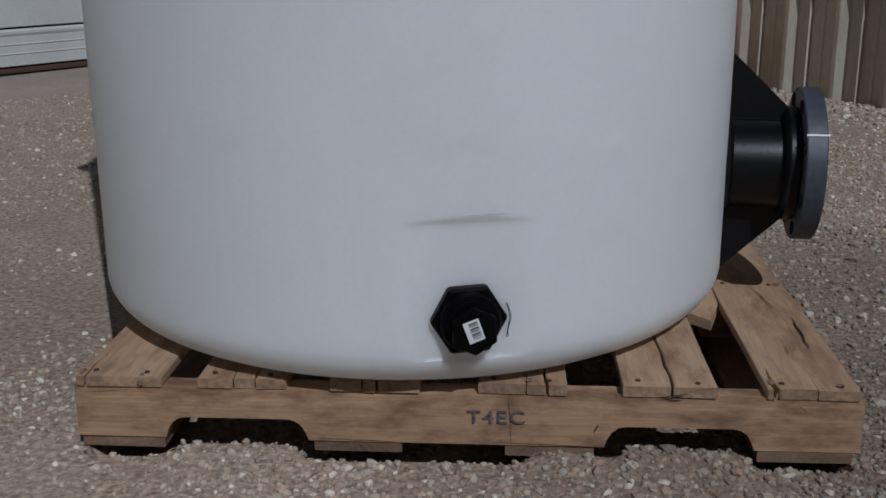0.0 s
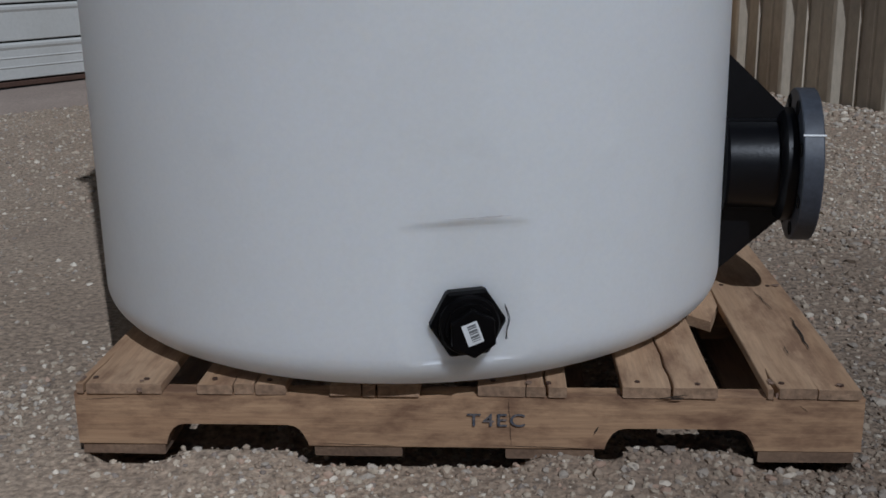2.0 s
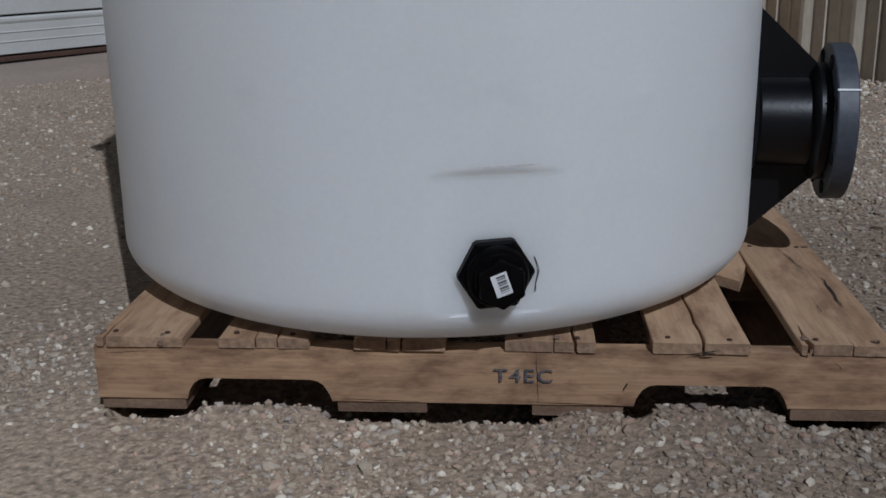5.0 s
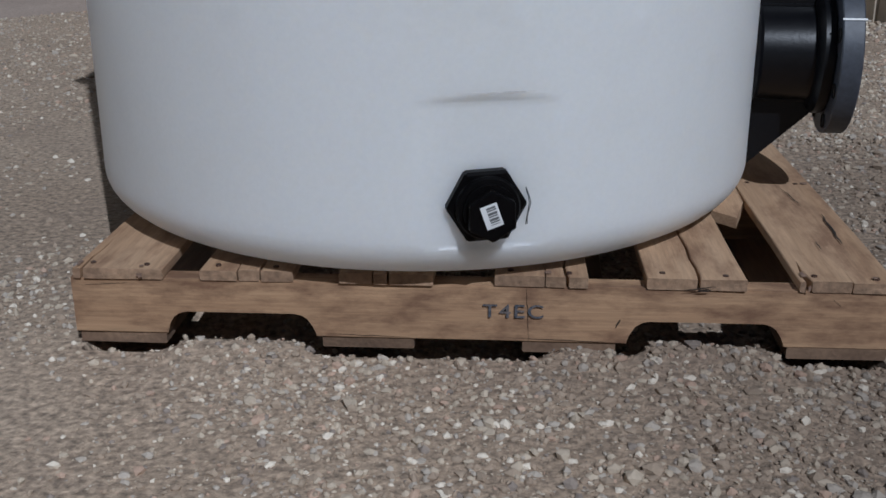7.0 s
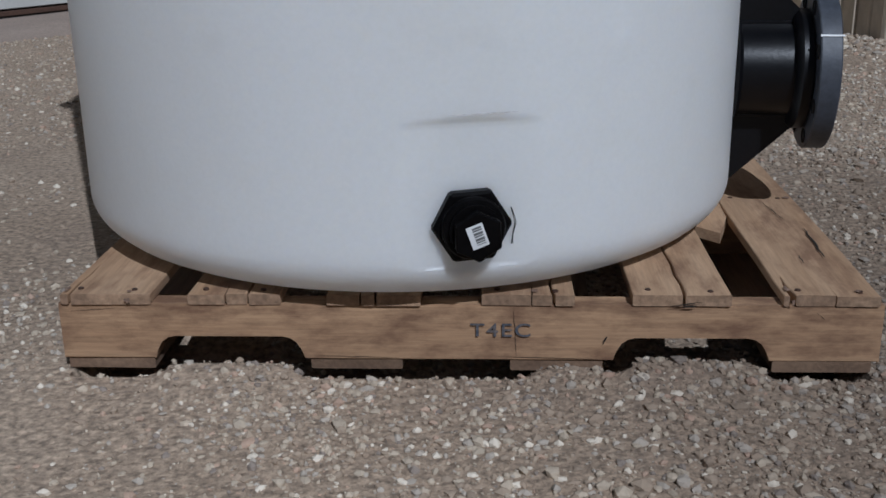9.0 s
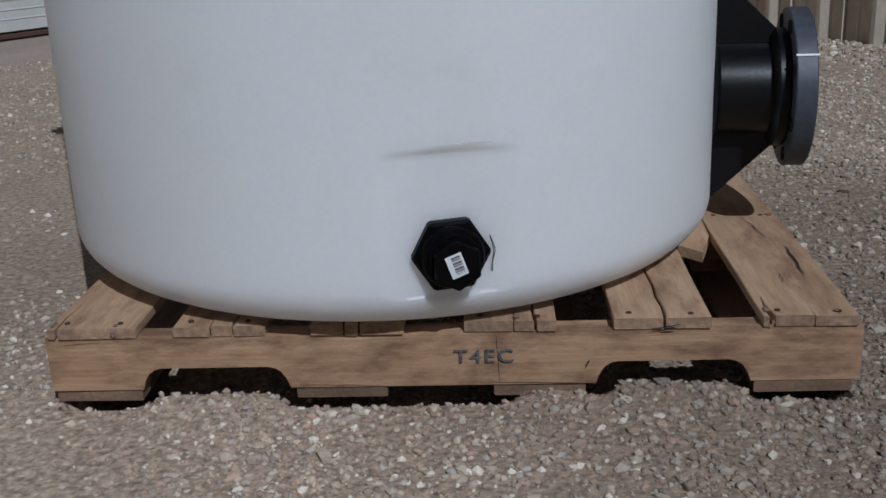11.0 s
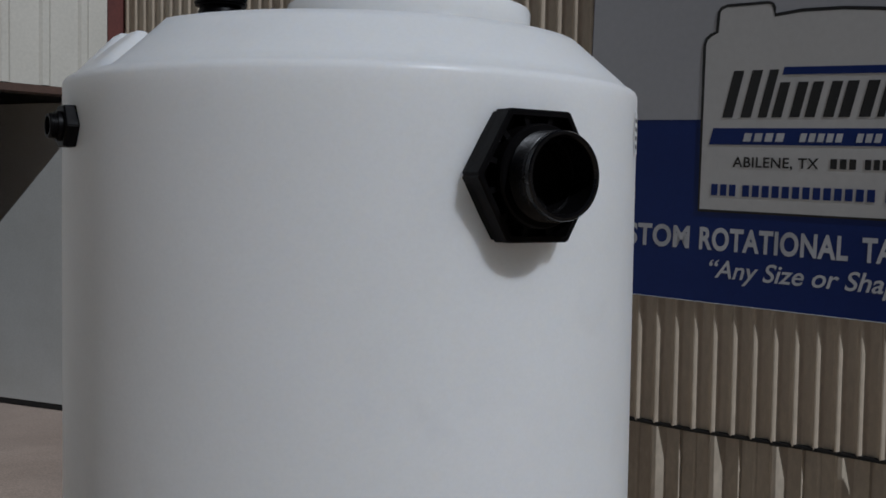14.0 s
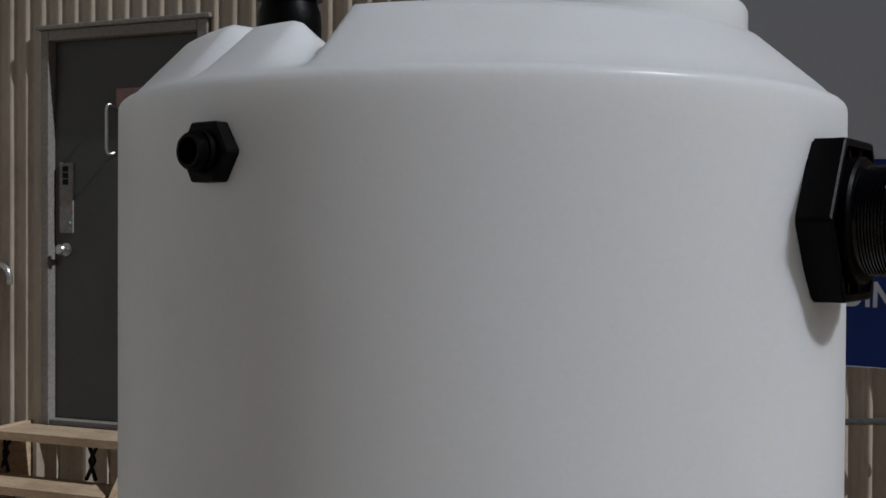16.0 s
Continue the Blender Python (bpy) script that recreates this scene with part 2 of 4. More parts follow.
SIGN_BLACK = material("sign_black", (0.012, 0.012, 0.014), 0.4)
SIGN_LETTER = material("sign_pale_letter", (0.66, 0.68, 0.72), 0.8, fine_amount=0.06, spec=0.15)
PAPER = material("paper_label", (0.75, 0.75, 0.74), 0.55, fine_amount=0.03)
PRINT = material("grey_print", (0.16, 0.16, 0.16), 0.6)
TEAL = material("teal_sticker", (0.16, 0.36, 0.34), 0.5)
PINK = material("faded_red_paper", (0.40, 0.24, 0.23), 0.6)
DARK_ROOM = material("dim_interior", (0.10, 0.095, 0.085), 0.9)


# ---- mesh helpers ----
def mesh_of(name, bm, mat, smooth=False, angle=35):
    me = bpy.data.meshes.new(name)
    bmesh.ops.recalc_face_normals(bm, faces=bm.faces)
    bm.to_mesh(me)
    bm.free()
    me.materials.append(mat)
    if smooth:
        me.shade_smooth()
        me.set_sharp_from_angle(angle=radians(angle))
    return me


def part(name, bm, mat, parent, label="", smooth=False, m=None, angle=35):
    ob = new(name, mesh_of(name, bm, mat, smooth, angle))
    ob.parent = parent
    if m is not None:
        ob.matrix_basis = m
    if label:
        ob["label"] = label
    return ob


def thing(name, m, label, category, group="", kind=""):
    ob = new(name)
    ob.empty_display_size = 0.1
    ob.matrix_basis = m
    return tagged(ob, label, category, group, kind)


def solid(name, bm, mat, m, label, category, group="", kind="", smooth=False):
    ob = new(name, mesh_of(name, bm, mat, smooth))
    ob.matrix_basis = m
    return tagged(ob, label, category, group, kind)


def box(x0, x1, y0, y1, z0, z1, bevel=0.0, bm=None, segments=1):
    own = bm is None
    b = bmesh.new()
    bmesh.ops.create_cube(b, size=1)
    for v in b.verts:
        v.co = Vector(((x0 + x1) / 2 + v.co.x * (x1 - x0), (y0 + y1) / 2 + v.co.y * (y1 - y0), (z0 + z1) / 2 + v.co.z * (z1 - z0)))
    if bevel:
        bmesh.ops.bevel(b, geom=list(b.edges), offset=bevel, segments=segments, affect="EDGES", profile=0.6)
    if own:
        return b
    return absorb(bm, b)


def absorb(bm, b, m=None):
    if m is not None:
        bmesh.ops.transform(b, matrix=m, verts=b.verts)
    vs = [bm.verts.new(v.co) for v in b.verts]
    for f in b.faces:
        bm.faces.new([vs[v.index] for v in f.verts])
    b.free()
    return bm


def lathe(profile, segments=48, closed=False):
    """Turns (radius, height) pairs round z; ends on the axis are closed."""
    bm = bmesh.new()
    rings = []
    for r, z in profile:
        if r < 1e-6:
            rings.append([bm.verts.new((0, 0, z))])
        else:
            rings.append([bm.verts.new((r * math.cos(2 * math.pi * i / segments), r * math.sin(2 * math.pi * i / segments), z)) for i in range(segments)])
    pairs = list(zip(rings, rings[1:])) + ([(rings[-1], rings[0])] if closed else [])
    for a, b in pairs:
        for i in range(segments):
            j = (i + 1) % segments
            if len(a) == 1 and len(b) == 1:
                continue
            if len(a) == 1:
                bm.faces.new((a[0], b[i], b[j]))
            elif len(b) == 1:
                bm.faces.new((a[i], a[j], b[0]))
            else:
                bm.faces.new((a[i], a[j], b[j], b[i]))
    return bm


def prism(points, depth, bevel=0.0):
    """A flat outline in x and z, pushed back along y from 0 to depth."""
    bm = bmesh.new()
    front = [bm.verts.new((x, 0, z)) for x, z in points]
    back = [bm.verts.new((x, depth, z)) for x, z in points]
    bm.faces.new(front)
    bm.faces.new(list(reversed(back)))
    for i in range(len(points)):
        j = (i + 1) % len(points)
        bm.faces.new((front[j], front[i], back[i], back[j]))
    if bevel:
        bmesh.ops.bevel(bm, geom=[e for e in bm.edges if abs(e.verts[0].co.y - e.verts[1].co.y) < 1e-6], offset=bevel, segments=2, affect="EDGES")
    return bm


def tube(path, radius, segments=10, closed=False, steps=None):
    """A round rod along a list of points."""
    pts = [Vector(q) for q in path]
    bm = bmesh.new()
    rings = []
    count = len(pts)
    up = Vector((0.13, 0.27, 0.95)).normalized()
    for i, q in enumerate(pts):
        a = pts[(i - 1) % count] if closed or i else pts[0]
        b = pts[(i + 1) % count] if closed or i < count - 1 else pts[-1]
        d = (b - a).normalized()
        s = d.cross(up).normalized()
        t = s.cross(d).normalized()
        up = t
        rings.append([bm.verts.new(q + radius * (math.cos(2 * math.pi * k / segments) * s + math.sin(2 * math.pi * k / segments) * t)) for k in range(segments)])
    pairs = list(zip(rings, rings[1:])) + ([(rings[-1], rings[0])] if closed else [])
    for a, b in pairs:
        for k in range(segments):
            bm.faces.new((a[k], a[(k + 1) % segments], b[(k + 1) % segments], b[k]))
    if not closed:
        bm.faces.new(rings[0])
        bm.faces.new(rings[-1])
    return bm


def curve_points(points, n=8):
    """A smooth line through the points."""
    pts = [Vector(q) for q in points]
    out = []
    for i in range(len(pts) - 1):
        p0, p1, p2, p3 = pts[max(i - 1, 0)], pts[i], pts[i + 1], pts[min(i + 2, len(pts) - 1)]
        for k in range(n):
            t = k / n
            out.append(0.5 * ((2 * p1) + (p2 - p0) * t + (2 * p0 - 5 * p1 + 4 * p2 - p3) * t * t + (3 * p1 - p0 - 3 * p2 + p3) * t ** 3))
    return out + [pts[-1]]


def lettering(name, body, width, height, mat, parent, m, shear=0.0, bold=0.0, spacing=1.0):
    """Raised flat letters, width by height metres, standing in x and z, base line at the origin."""
    cu = bpy.data.curves.new(name, "FONT")
    cu.body, cu.size, cu.shear, cu.offset, cu.space_character, cu.extrude = body, 1.0, shear, bold, spacing, 0.0
    tmp = bpy.data.objects.new(name, cu)
    scene.collection.objects.link(tmp)
    deps = bpy.context.evaluated_depsgraph_get()
    me = bpy.data.meshes.new_from_object(tmp.evaluated_get(deps))
    bpy.data.objects.remove(tmp)
    xs = [v.co.x for v in me.vertices]
    x0, x1 = min(xs), max(xs)
    for v in me.vertices:
        v.co = Vector(((v.co.x - x0) / (x1 - x0) * width, 0, v.co.y / 0.70 * height))
    me.materials.clear()
    me.materials.append(mat)
    me.shade_flat()
    ob = new(name, me)
    ob.parent = parent
    ob.matrix_basis = m
    return ob


def text_span(body, shear, bold, spacing):
    cu = bpy.data.curves.new("span", "FONT")
    cu.body, cu.size, cu.shear, cu.offset, cu.space_character = body, 1.0, shear, bold, spacing
    tmp = bpy.data.objects.new("span", cu)
    scene.collection.objects.link(tmp)
    me = bpy.data.meshes.new_from_object(tmp.evaluated_get(bpy.context.evaluated_depsgraph_get()))
    bpy.data.objects.remove(tmp)
    xs = [v.co.x for v in me.vertices]
    bpy.data.meshes.remove(me)
    return min(xs), max(xs)


def line_of_words(name, body, width, height, mat, parent, x, y, z, shear=0.0, bold=0.0, spacing=1.0):
    """One line of raised writing, each word a part of its own."""
    words = body.split(" ")
    first, last = text_span(body, shear, bold, spacing)
    k = width / (last - first)
    for i, word in enumerate(words):
        end = text_span(" ".join(words[:i + 1]), shear, bold, spacing)[1]
        a, b = text_span(word, shear, bold, spacing)
        lettering(name, word, (b - a) * k, height, mat, parent, pose(x + (end - (b - a) - first) * k, y, z), shear, bold, spacing)


def hexagon(across, turn=0.0):
    r = across / math.sqrt(3)
    return [(r * math.cos(radians(60 * i + turn)), r * math.sin(radians(60 * i + turn))) for i in range(6)]


# ---- ground ----
WALL_D, WALL_A = 3.2376, radians(60.579)
WALL_N = Vector((math.sin(WALL_A), math.cos(WALL_A), 0))
WALL_U = Vector((math.cos(WALL_A), -math.sin(WALL_A), 0))
WALL = pose(WALL_D * WALL_N.x, WALL_D * WALL_N.y, 0, 0, 0, -60.579)   # x along the wall, y into it, z up


def slab_rim(w):
    """The line along the garage where the concrete slab begins."""
    stops = ((0.0, -3.62), (-0.9, -3.75), (-1.6, -4.05), (-2.4, -4.45), (-3.15, -4.53), (-3.6, -4.42), (-9.0, -3.1))
    for (a, x0), (b, x1) in zip(stops, stops[1:]):
        if w >= b:
            return x0 + (x1 - x0) * (w - a) / (b - a) + 0.03 * noise.noise(Vector((0, w * 3.6, 2)))
    return -3.1


def ground_height(x, y):
    w = WALL_D - (WALL_N.x * x + WALL_N.y * y)
    h = 0.006 * noise.noise(Vector((x * 1.7, y * 1.7, 0))) + 0.004 * noise.noise(Vector((x * 6, y * 6, 3)))
    u = WALL_U.x * x + WALL_U.y * y
    if u > -2.9:
        h += 0.016 * math.exp(-max(w, 0) / 0.28)
    h -= 0.14 * min(1.0, max(0.0, (slab_rim(-w) - 0.02 - u) / 0.25))
    d = math.hypot(max(abs(x) - 0.62, 0), max(0 - y, y - 1.02, 0))
    if abs(x) < 1.4 and -0.6 < y < 1.6:
        h *= min(1.0, d / 0.25)
    heaped = 0.0
    if abs(y) < 0.16:   # gravel heaped before the fork openings
        for x0, x1, top in ((-0.46, -0.25, 0.013), (0.10, 0.215, 0.010), (0.235, 0.44, 0.021)):
            across = min(1.0, max(0.0, (x - x0 + 0.02) / 0.04)) * min(1.0, max(0.0, (x1 + 0.02 - x) / 0.04))
            heaped = max(heaped, across)
            h += top * across * math.exp(-((y - 0.004) / (0.075 if y < 0.004 else 0.02)) ** 2)
    if abs(x) < 0.60 and -0.03 < y < 0.34:
        edge = 0.008 - 0.026 * (1 - heaped)
        h -= 0.046 * min(1.0, max(0.0, (y - edge) / 0.012)) * min(1.0, max(0.0, (0.34 - y) / 0.2))
    return h


def build_ground():
    inner = sorted([-6 + 0.12 * i for i in range(44)] + [-0.8 + 0.025 * i for i in range(80)] + [1.2 + 0.12 * i for i in range(41)] + [-0.022 + 0.0061 * i for i in range(11)])
    axis = [-900, -300, -120, -50, -25, -14, -9] + inner + [9, 14, 25, 50, 120, 300, 900]
    bm = bmesh.new()
    rows = [[bm.verts.new((x, y, ground_height(x, y) if abs(x) < 7 and abs(y) < 7 else 0)) for x in axis] for y in axis]
    for a, b in zip(rows, rows[1:]):
        for i in range(len(axis) - 1):
            bm.faces.new((a[i], a[i + 1], b[i + 1], b[i]))
    return solid("ground", bm, GROUND, Matrix(), "packed tan dirt and crushed stone yard", "ground", kind="structure", smooth=True)


def build_gravel():
    rng = np.random.default_rng(7)
    # two kinds of stone: a chipped block for the grit, a many-sided lump for what can be told apart
    grit = np.array([(x, y, z) for x in (-0.7, 0.7) for y in (-0.7, 0.7) for z in (-0.7, 0.7)])
    quads = ((0, 1, 3, 2), (4, 6, 7, 5), (0, 4, 5, 1), (2, 3, 7, 6), (0, 2, 6, 4), (1, 5, 7, 3))
    grit_tri = np.array([t for a, b, c, d in quads for t in ((a, b, c), (a, c, d))])
    ball = bmesh.new()
    bmesh.ops.create_icosphere(ball, subdivisions=1, radius=1.08)
    lump = np.array([v.co[:] for v in ball.verts])
    lump_tri = np.array([[v.index for v in f.verts] for f in ball.faces])
    ball.free()
    spots = []
    # (count, x range, y range, smallest, largest)
    for count, xr, yr, lo, hi in ((88000, (-1.6, 1.75), (-1.25, 0.55), 0.0016, 0.0078), (1100, (-1.5, 0.1), (-1.2, 0.5), 0.005, 0.011), (4200, (-0.3, 1.8), (-1.2, 0.5), 0.0055, 0.0120),
                                  (38000, (0.4, 2.9), (-0.4, 3.0), 0.0026, 0.0105),
                                  (92000, (-3.8, 3.2), (-0.3, 5.8), 0.0028, 0.0095), (900, (-3.8, 3.2), (-0.3, 5.8), 0.009, 0.017)):
        x, y = rng.uniform(*xr, count), rng.uniform(*yr, count)
        s = lo * (hi / lo) ** (rng.random(count) ** 1.7)
        thin = np.minimum(1, np.minimum(x - xr[0], xr[1] - x) / (0.22 * (xr[1] - xr[0]))) * np.minimum(1, np.minimum(y - yr[0], yr[1] - y) / (0.22 * (yr[1] - yr[0])))
        spots.append(np.stack([x, y, s], 1)[rng.random(count) < thin])
    # a bank of larger stones along the foot of the wall
    du, dw = rng.uniform(-2.9, 2.2, 4200), rng.random(4200) ** 1.6 * 0.42 + 0.02
    spots.append(np.stack([WALL_N.x * (WALL_D - dw) + WALL_U.x * du, WALL_N.y * (WALL_D - dw) + WALL_U.y * du, 0.005 * 3.6 ** rng.random(4200)], 1))
    spots = np.concatenate(spots)
    w = WALL_D - (WALL_N.x * spots[:, 0] + WALL_N.y * spots[:, 1])
    u = WALL_U.x * spots[:, 0] + WALL_U.y * spots[:, 1]
    under = (np.abs(spots[:, 0]) < 0.60) & (spots[:, 1] > 0.014) & (spots[:, 1] < 0.09)
    patch = np.array([noise.noise(Vector((a * 2.3, b * 2.3, 9))) for a, b, _ in spots])
    left = (spots[:, 0] < -0.05) & (spots[:, 1] < 1.5)
    bare = np.where(left, 0.30, -0.12)
    keep = (w > 0.03) & (u > np.array([slab_rim(-q) for q in w])) & ~under & (np.where(left, 1.5, 0.4) * patch - bare + rng.uniform(-0.5, 0.45, len(spots)) > -0.30)
    spots = spots[keep]
    verts, faces, start = [], [], 0
    big = spots[:, 2] > 0.0036
    for group, base, tri, jitter in ((spots[~big], grit, grit_tri, (0.45, 1.25)), (spots[big], lump, lump_tri, (0.66, 1.18))):
        n = len(group)
        shape = base[None] * rng.uniform(*jitter, (n, len(base), 1)) * rng.uniform(0.62, 1.35, (n, 1, 3)) * np.array([1, 1, 0.78])
        a = rng.uniform(0, 6.283, n)
        ca, sa = np.cos(a), np.sin(a)
        turned = np.stack([shape[..., 0] * ca[:, None] - shape[..., 1] * sa[:, None], shape[..., 0] * sa[:, None] + shape[..., 1] * ca[:, None], shape[..., 2]], -1)
        height = np.array([ground_height(x, y) for x, y, _ in group])
        centre = np.stack([group[:, 0], group[:, 1], height + group[:, 2] * rng.uniform(-0.25, 0.35, n)], 1)
        verts.append((turned * group[:, 2][:, None, None] + centre[:, None]).reshape(-1, 3))
        faces.append((tri[None] + start + (np.arange(n) * len(base))[:, None, None]).reshape(-1, 3))
        start += n * len(base)
    verts, faces = np.concatenate(verts), np.concatenate(faces)
    me = bpy.data.meshes.new("gravel")
    me.vertices.add(len(verts))
    me.vertices.foreach_set("co", verts.ravel())
    me.loops.add(faces.size)
    me.loops.foreach_set("vertex_index", faces.ravel().astype(np.int32))
    me.polygons.add(len(faces))
    me.polygons.foreach_set("loop_start", np.arange(0, faces.size, 3, dtype=np.int32))
    me.update(calc_edges=True)
    me.validate()
    me.shade_flat()
    me.materials.append(STONE)
    return tagged(new("gravel", me), "loose pale crushed limestone gravel on dirt", "gravel", kind="stuff")


build_ground()
build_gravel()


# ---- the metal-sided wall with the sign ----
WARP = (-0.00285, 0.30738, -1.18453)


def rib_line(s):
    """Where rib number s stands along the wall."""
    if s < -5:
        return rib_line(-5) + 0.3389 * (s + 5)
    if s > 3:
        return rib_line(3) + 0.291 * (s - 3)
    return WARP[0] * s * s + WARP[1] * s + WARP[2]


def siding(u0, u1, z0, z1, period, shape, height, start=0.0, along=None):
    """A folded metal sheet. shape: fractions of the period with 0 (valley) to 1 (ridge)."""
    place = along or (lambda s: s)
    pts = []
    k = -120
    while k < 120:
        for f, h in shape:
            pts.append((place(start + (k + f) * period), -h * height))
        k += 1
    line = []
    for (xa, ya), (xb, yb) in zip(pts, pts[1:]):
        if xb < u0 or xa > u1:
            continue
        for x, y in ((xa, ya), (xb, yb)):
            if x < u0 or x > u1:
                cx = min(max(x, u0), u1)
                y = ya + (yb - ya) * (cx - xa) / (xb - xa)
                x = cx
            if not line or abs(line[-1][0] - x) > 1e-5:
                line.append((x, y))
    bm = bmesh.new()
    levels = [z0 + (z1 - z0) * i / 10 for i in range(11)]
    rows = [[bm.verts.new((x, y + 0.0018 * noise.noise(Vector((x * 3, z * 2.2, 5))), z)) for x, y in line] for z in levels]
    for a, b in zip(rows, rows[1:]):
        for i in range(len(line) - 1):
            bm.faces.new((a[i], a[i + 1], b[i + 1], b[i]))
    back = [[bm.verts.new((line[0][0], 0.004, z)), bm.verts.new((line[-1][0], 0.004, z))] for z in (z0, z1)]
    bm.faces.new((back[0][0], back[0][1], back[1][1], back[1][0]))
    return bm


UPPER = ((0.0, 0.0), (0.24, 0.0), (0.36, 0.24), (0.45, 0.78), (0.52, 1.0), (0.58, 0.98), (0.66, 0.76), (0.78, 0.25), (0.88, 0.0))
LOWER = ((0.0, 0.0), (0.10, 0.0), (0.165, 0.02), (0.180, 0.54), (0.192, 0.54), (0.212, 0.0), (0.40, 0.0), (0.42, 0.10), (0.45, 0.10), (0.47, 0.0), (0.66, 0.0), (0.735, 0.96), (0.745, 1.0), (0.805, 1.0), (0.815, 0.97), (0.940, 0.03), (0.95, 0.0))
wall = thing("wall_north", WALL, "taupe ribbed metal siding wall with dark base joint", "wall", kind="structure")
for n, (a, b, c, d) in enumerate(((-6.15, -5.06, 1.80, 1.86), (-6.15, -5.06, 2.59, 4.6), (-5.06, -4.12, 0.6, 4.6), (-4.12, -3.03, 2.80, 4.6),
                                  (-3.03, 7.0, 0.6, 4.6), (-6.15, 7.0, -0.1, 0.6), (-6.15, -5.06, 0.6, 1.80))):
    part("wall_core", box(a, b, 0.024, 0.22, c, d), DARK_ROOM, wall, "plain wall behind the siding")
for a, b, c, d in ((-6.15, -5.06, 0.575, 1.86), (-6.15, -5.06, 2.59, 4.6), (-5.06, -4.11, 0.575, 4.6), (-4.11, -3.03, 2.815, 4.6), (-3.03, -2.08, 0.575, 4.6),
                   (-2.08, -1.13, 0.575, 4.6), (-1.13, -0.18, 0.575, 4.6), (-0.18, 0.77, 0.575, 4.6), (0.77, 2.7, 0.575, 4.6), (2.7, 7.0, 0.575, 4.6)):
    part("siding_panel", siding(a, b, c, d, 0.3267, UPPER, 0.0205, 0.095, rib_line), SHEET, wall, m=pose(0, -0.006, 0))
for a, b in ((-6.15, -4.3), (-4.3, -3.0), (-3.0, -1.8), (-1.8, -0.6), (-0.6, 0.7), (0.7, 7.0)):
    part("base_panel", siding(a, b, -0.1, 0.562, 1.0, LOWER, 0.031, -0.79, rib_line), SHEET_LOW, wall, m=pose(0, 0.001, 0))
# black strip draws the shadow gap where the upper sheet overlaps the base
joint = bmesh.new()
rings = []
xs = [-6.15 + 0.06 * i for i in range(220)]
for a in xs:
    z = 0.574 + 0.006 * noise.noise(Vector((a * 2, 0, 0)))
    rings.append([joint.verts.new(q) for q in ((a, -0.026, z - 0.009), (a, -0.026, z + 0.007), (a, -0.012, z + 0.010), (a, -0.012, z - 0.010))])
for a, b in zip(rings, rings[1:]):
    for k in range(4):
        joint.faces.new((a[k], a[(k + 1) % 4], b[(k + 1) % 4], b[k]))
part("joint_strip", joint, DARK_LINE, wall, "dark sagging strip for the shadow gap at the joint")

# window
window = thing("window_1", WALL, "dark bronze sliding window with closed blinds", "window", kind="structure")
part("window_frame", prism([(-6.6, 1.865), (-5.065, 1.865), (-5.065, 2.585), (-6.6, 2.585)], 0.03), WINDOW_FRAME, window, m=pose(0, 0.10, 0))
frame_bm = bmesh.new()
for a, b, c, d in ((-6.15, -5.06, 1.862, 1.905), (-6.15, -5.06, 2.545, 2.588), (-5.105, -5.061, 1.905, 2.545), (-5.735, -5.695, 1.905, 2.545)):
    box(a, b, -0.012, 0.10, c, d, 0.003, frame_bm)
part("frame_rail", frame_bm, WINDOW_FRAME, window)
for a, b in ((-6.14, -5.737), (-5.693, -5.107)):
    part("pane", box(a, b, 0.040, 0.045, 1.906, 2.544), GLASS_DARK, window)
slats = bmesh.new()
for i in range(24):
    z = 1.93 + i * 0.025
    box(-5.68, -5.12, 0.032, 0.039, z, z + 0.017, bm=slats)
part("blind", slats, BLIND, window, "horizontal dark blind slats")
part("window_sticker", box(-5.255, -5.12, 0.024, 0.028, 1.912, 2.0), TEAL, window, "pale teal square sticker")
for i in range(4):
    part("window_decal", box(-5.19, -5.13, 0.024, 0.028, 2.02 + 0.04 * i, 2.045 + 0.04 * i), PRINT, window)

# door
door = thing("door_1", WALL, "closed dark grey steel door in pale frame", "door", kind="structure")
part("door_leaf", box(-4.050, -3.10, 0.02, 0.065, 0.668, 2.742, 0.002), DOOR_GREY, door)
fr = bmesh.new()
for a, b, c, d in ((-4.105, -4.054, 0.63, 2.80), (-3.096, -3.035, 0.63, 2.80), (-4.054, -3.096, 2.746, 2.80)):
    box(a, b, -0.035, 0.20, c, d, 0.003, fr)
part("door_frame", fr, FRAME_GREY, door, "grey painted steel frame")
part("drip_cap", box(-4.13, -3.01, -0.055, 0.0, 2.802, 2.826, 0.004), FRAME_GREY, door)
part("threshold", box(-4.054, -3.096, -0.03, 0.16, 0.63, 0.664, 0.004), FRAME_GREY, door)
plate = part("lock_plate", box(-4.016, -3.922, 0.008, 0.020, 1.688, 2.078, 0.004), FRAME_GREY, door, "long pale metal lock plate")
for i in range(3):
    part("lock_window", box(-3.99, -3.955, 0.004, 0.009, 1.955 + 0.036 * i, 1.985 + 0.036 * i), BLACK_STEEL, plate)
part("indicator_light", lathe([(0, 0), (0.011, 0), (0.009, 0.006), (0, 0.008)], 12), TEAL, plate, m=pose(-3.945, 0.008, 1.742, 90))
knob = lathe([(0, 0), (0.036, 0), (0.036, 0.006), (0.012, 0.010), (0.012, 0.03), (0.026, 0.04), (0.030, 0.052), (0.024, 0.064), (0, 0.068)], 24)
part("door_knob", knob, STEEL, door, "round steel knob", True, pose(-3.977, 0.02, 1.598, 90))
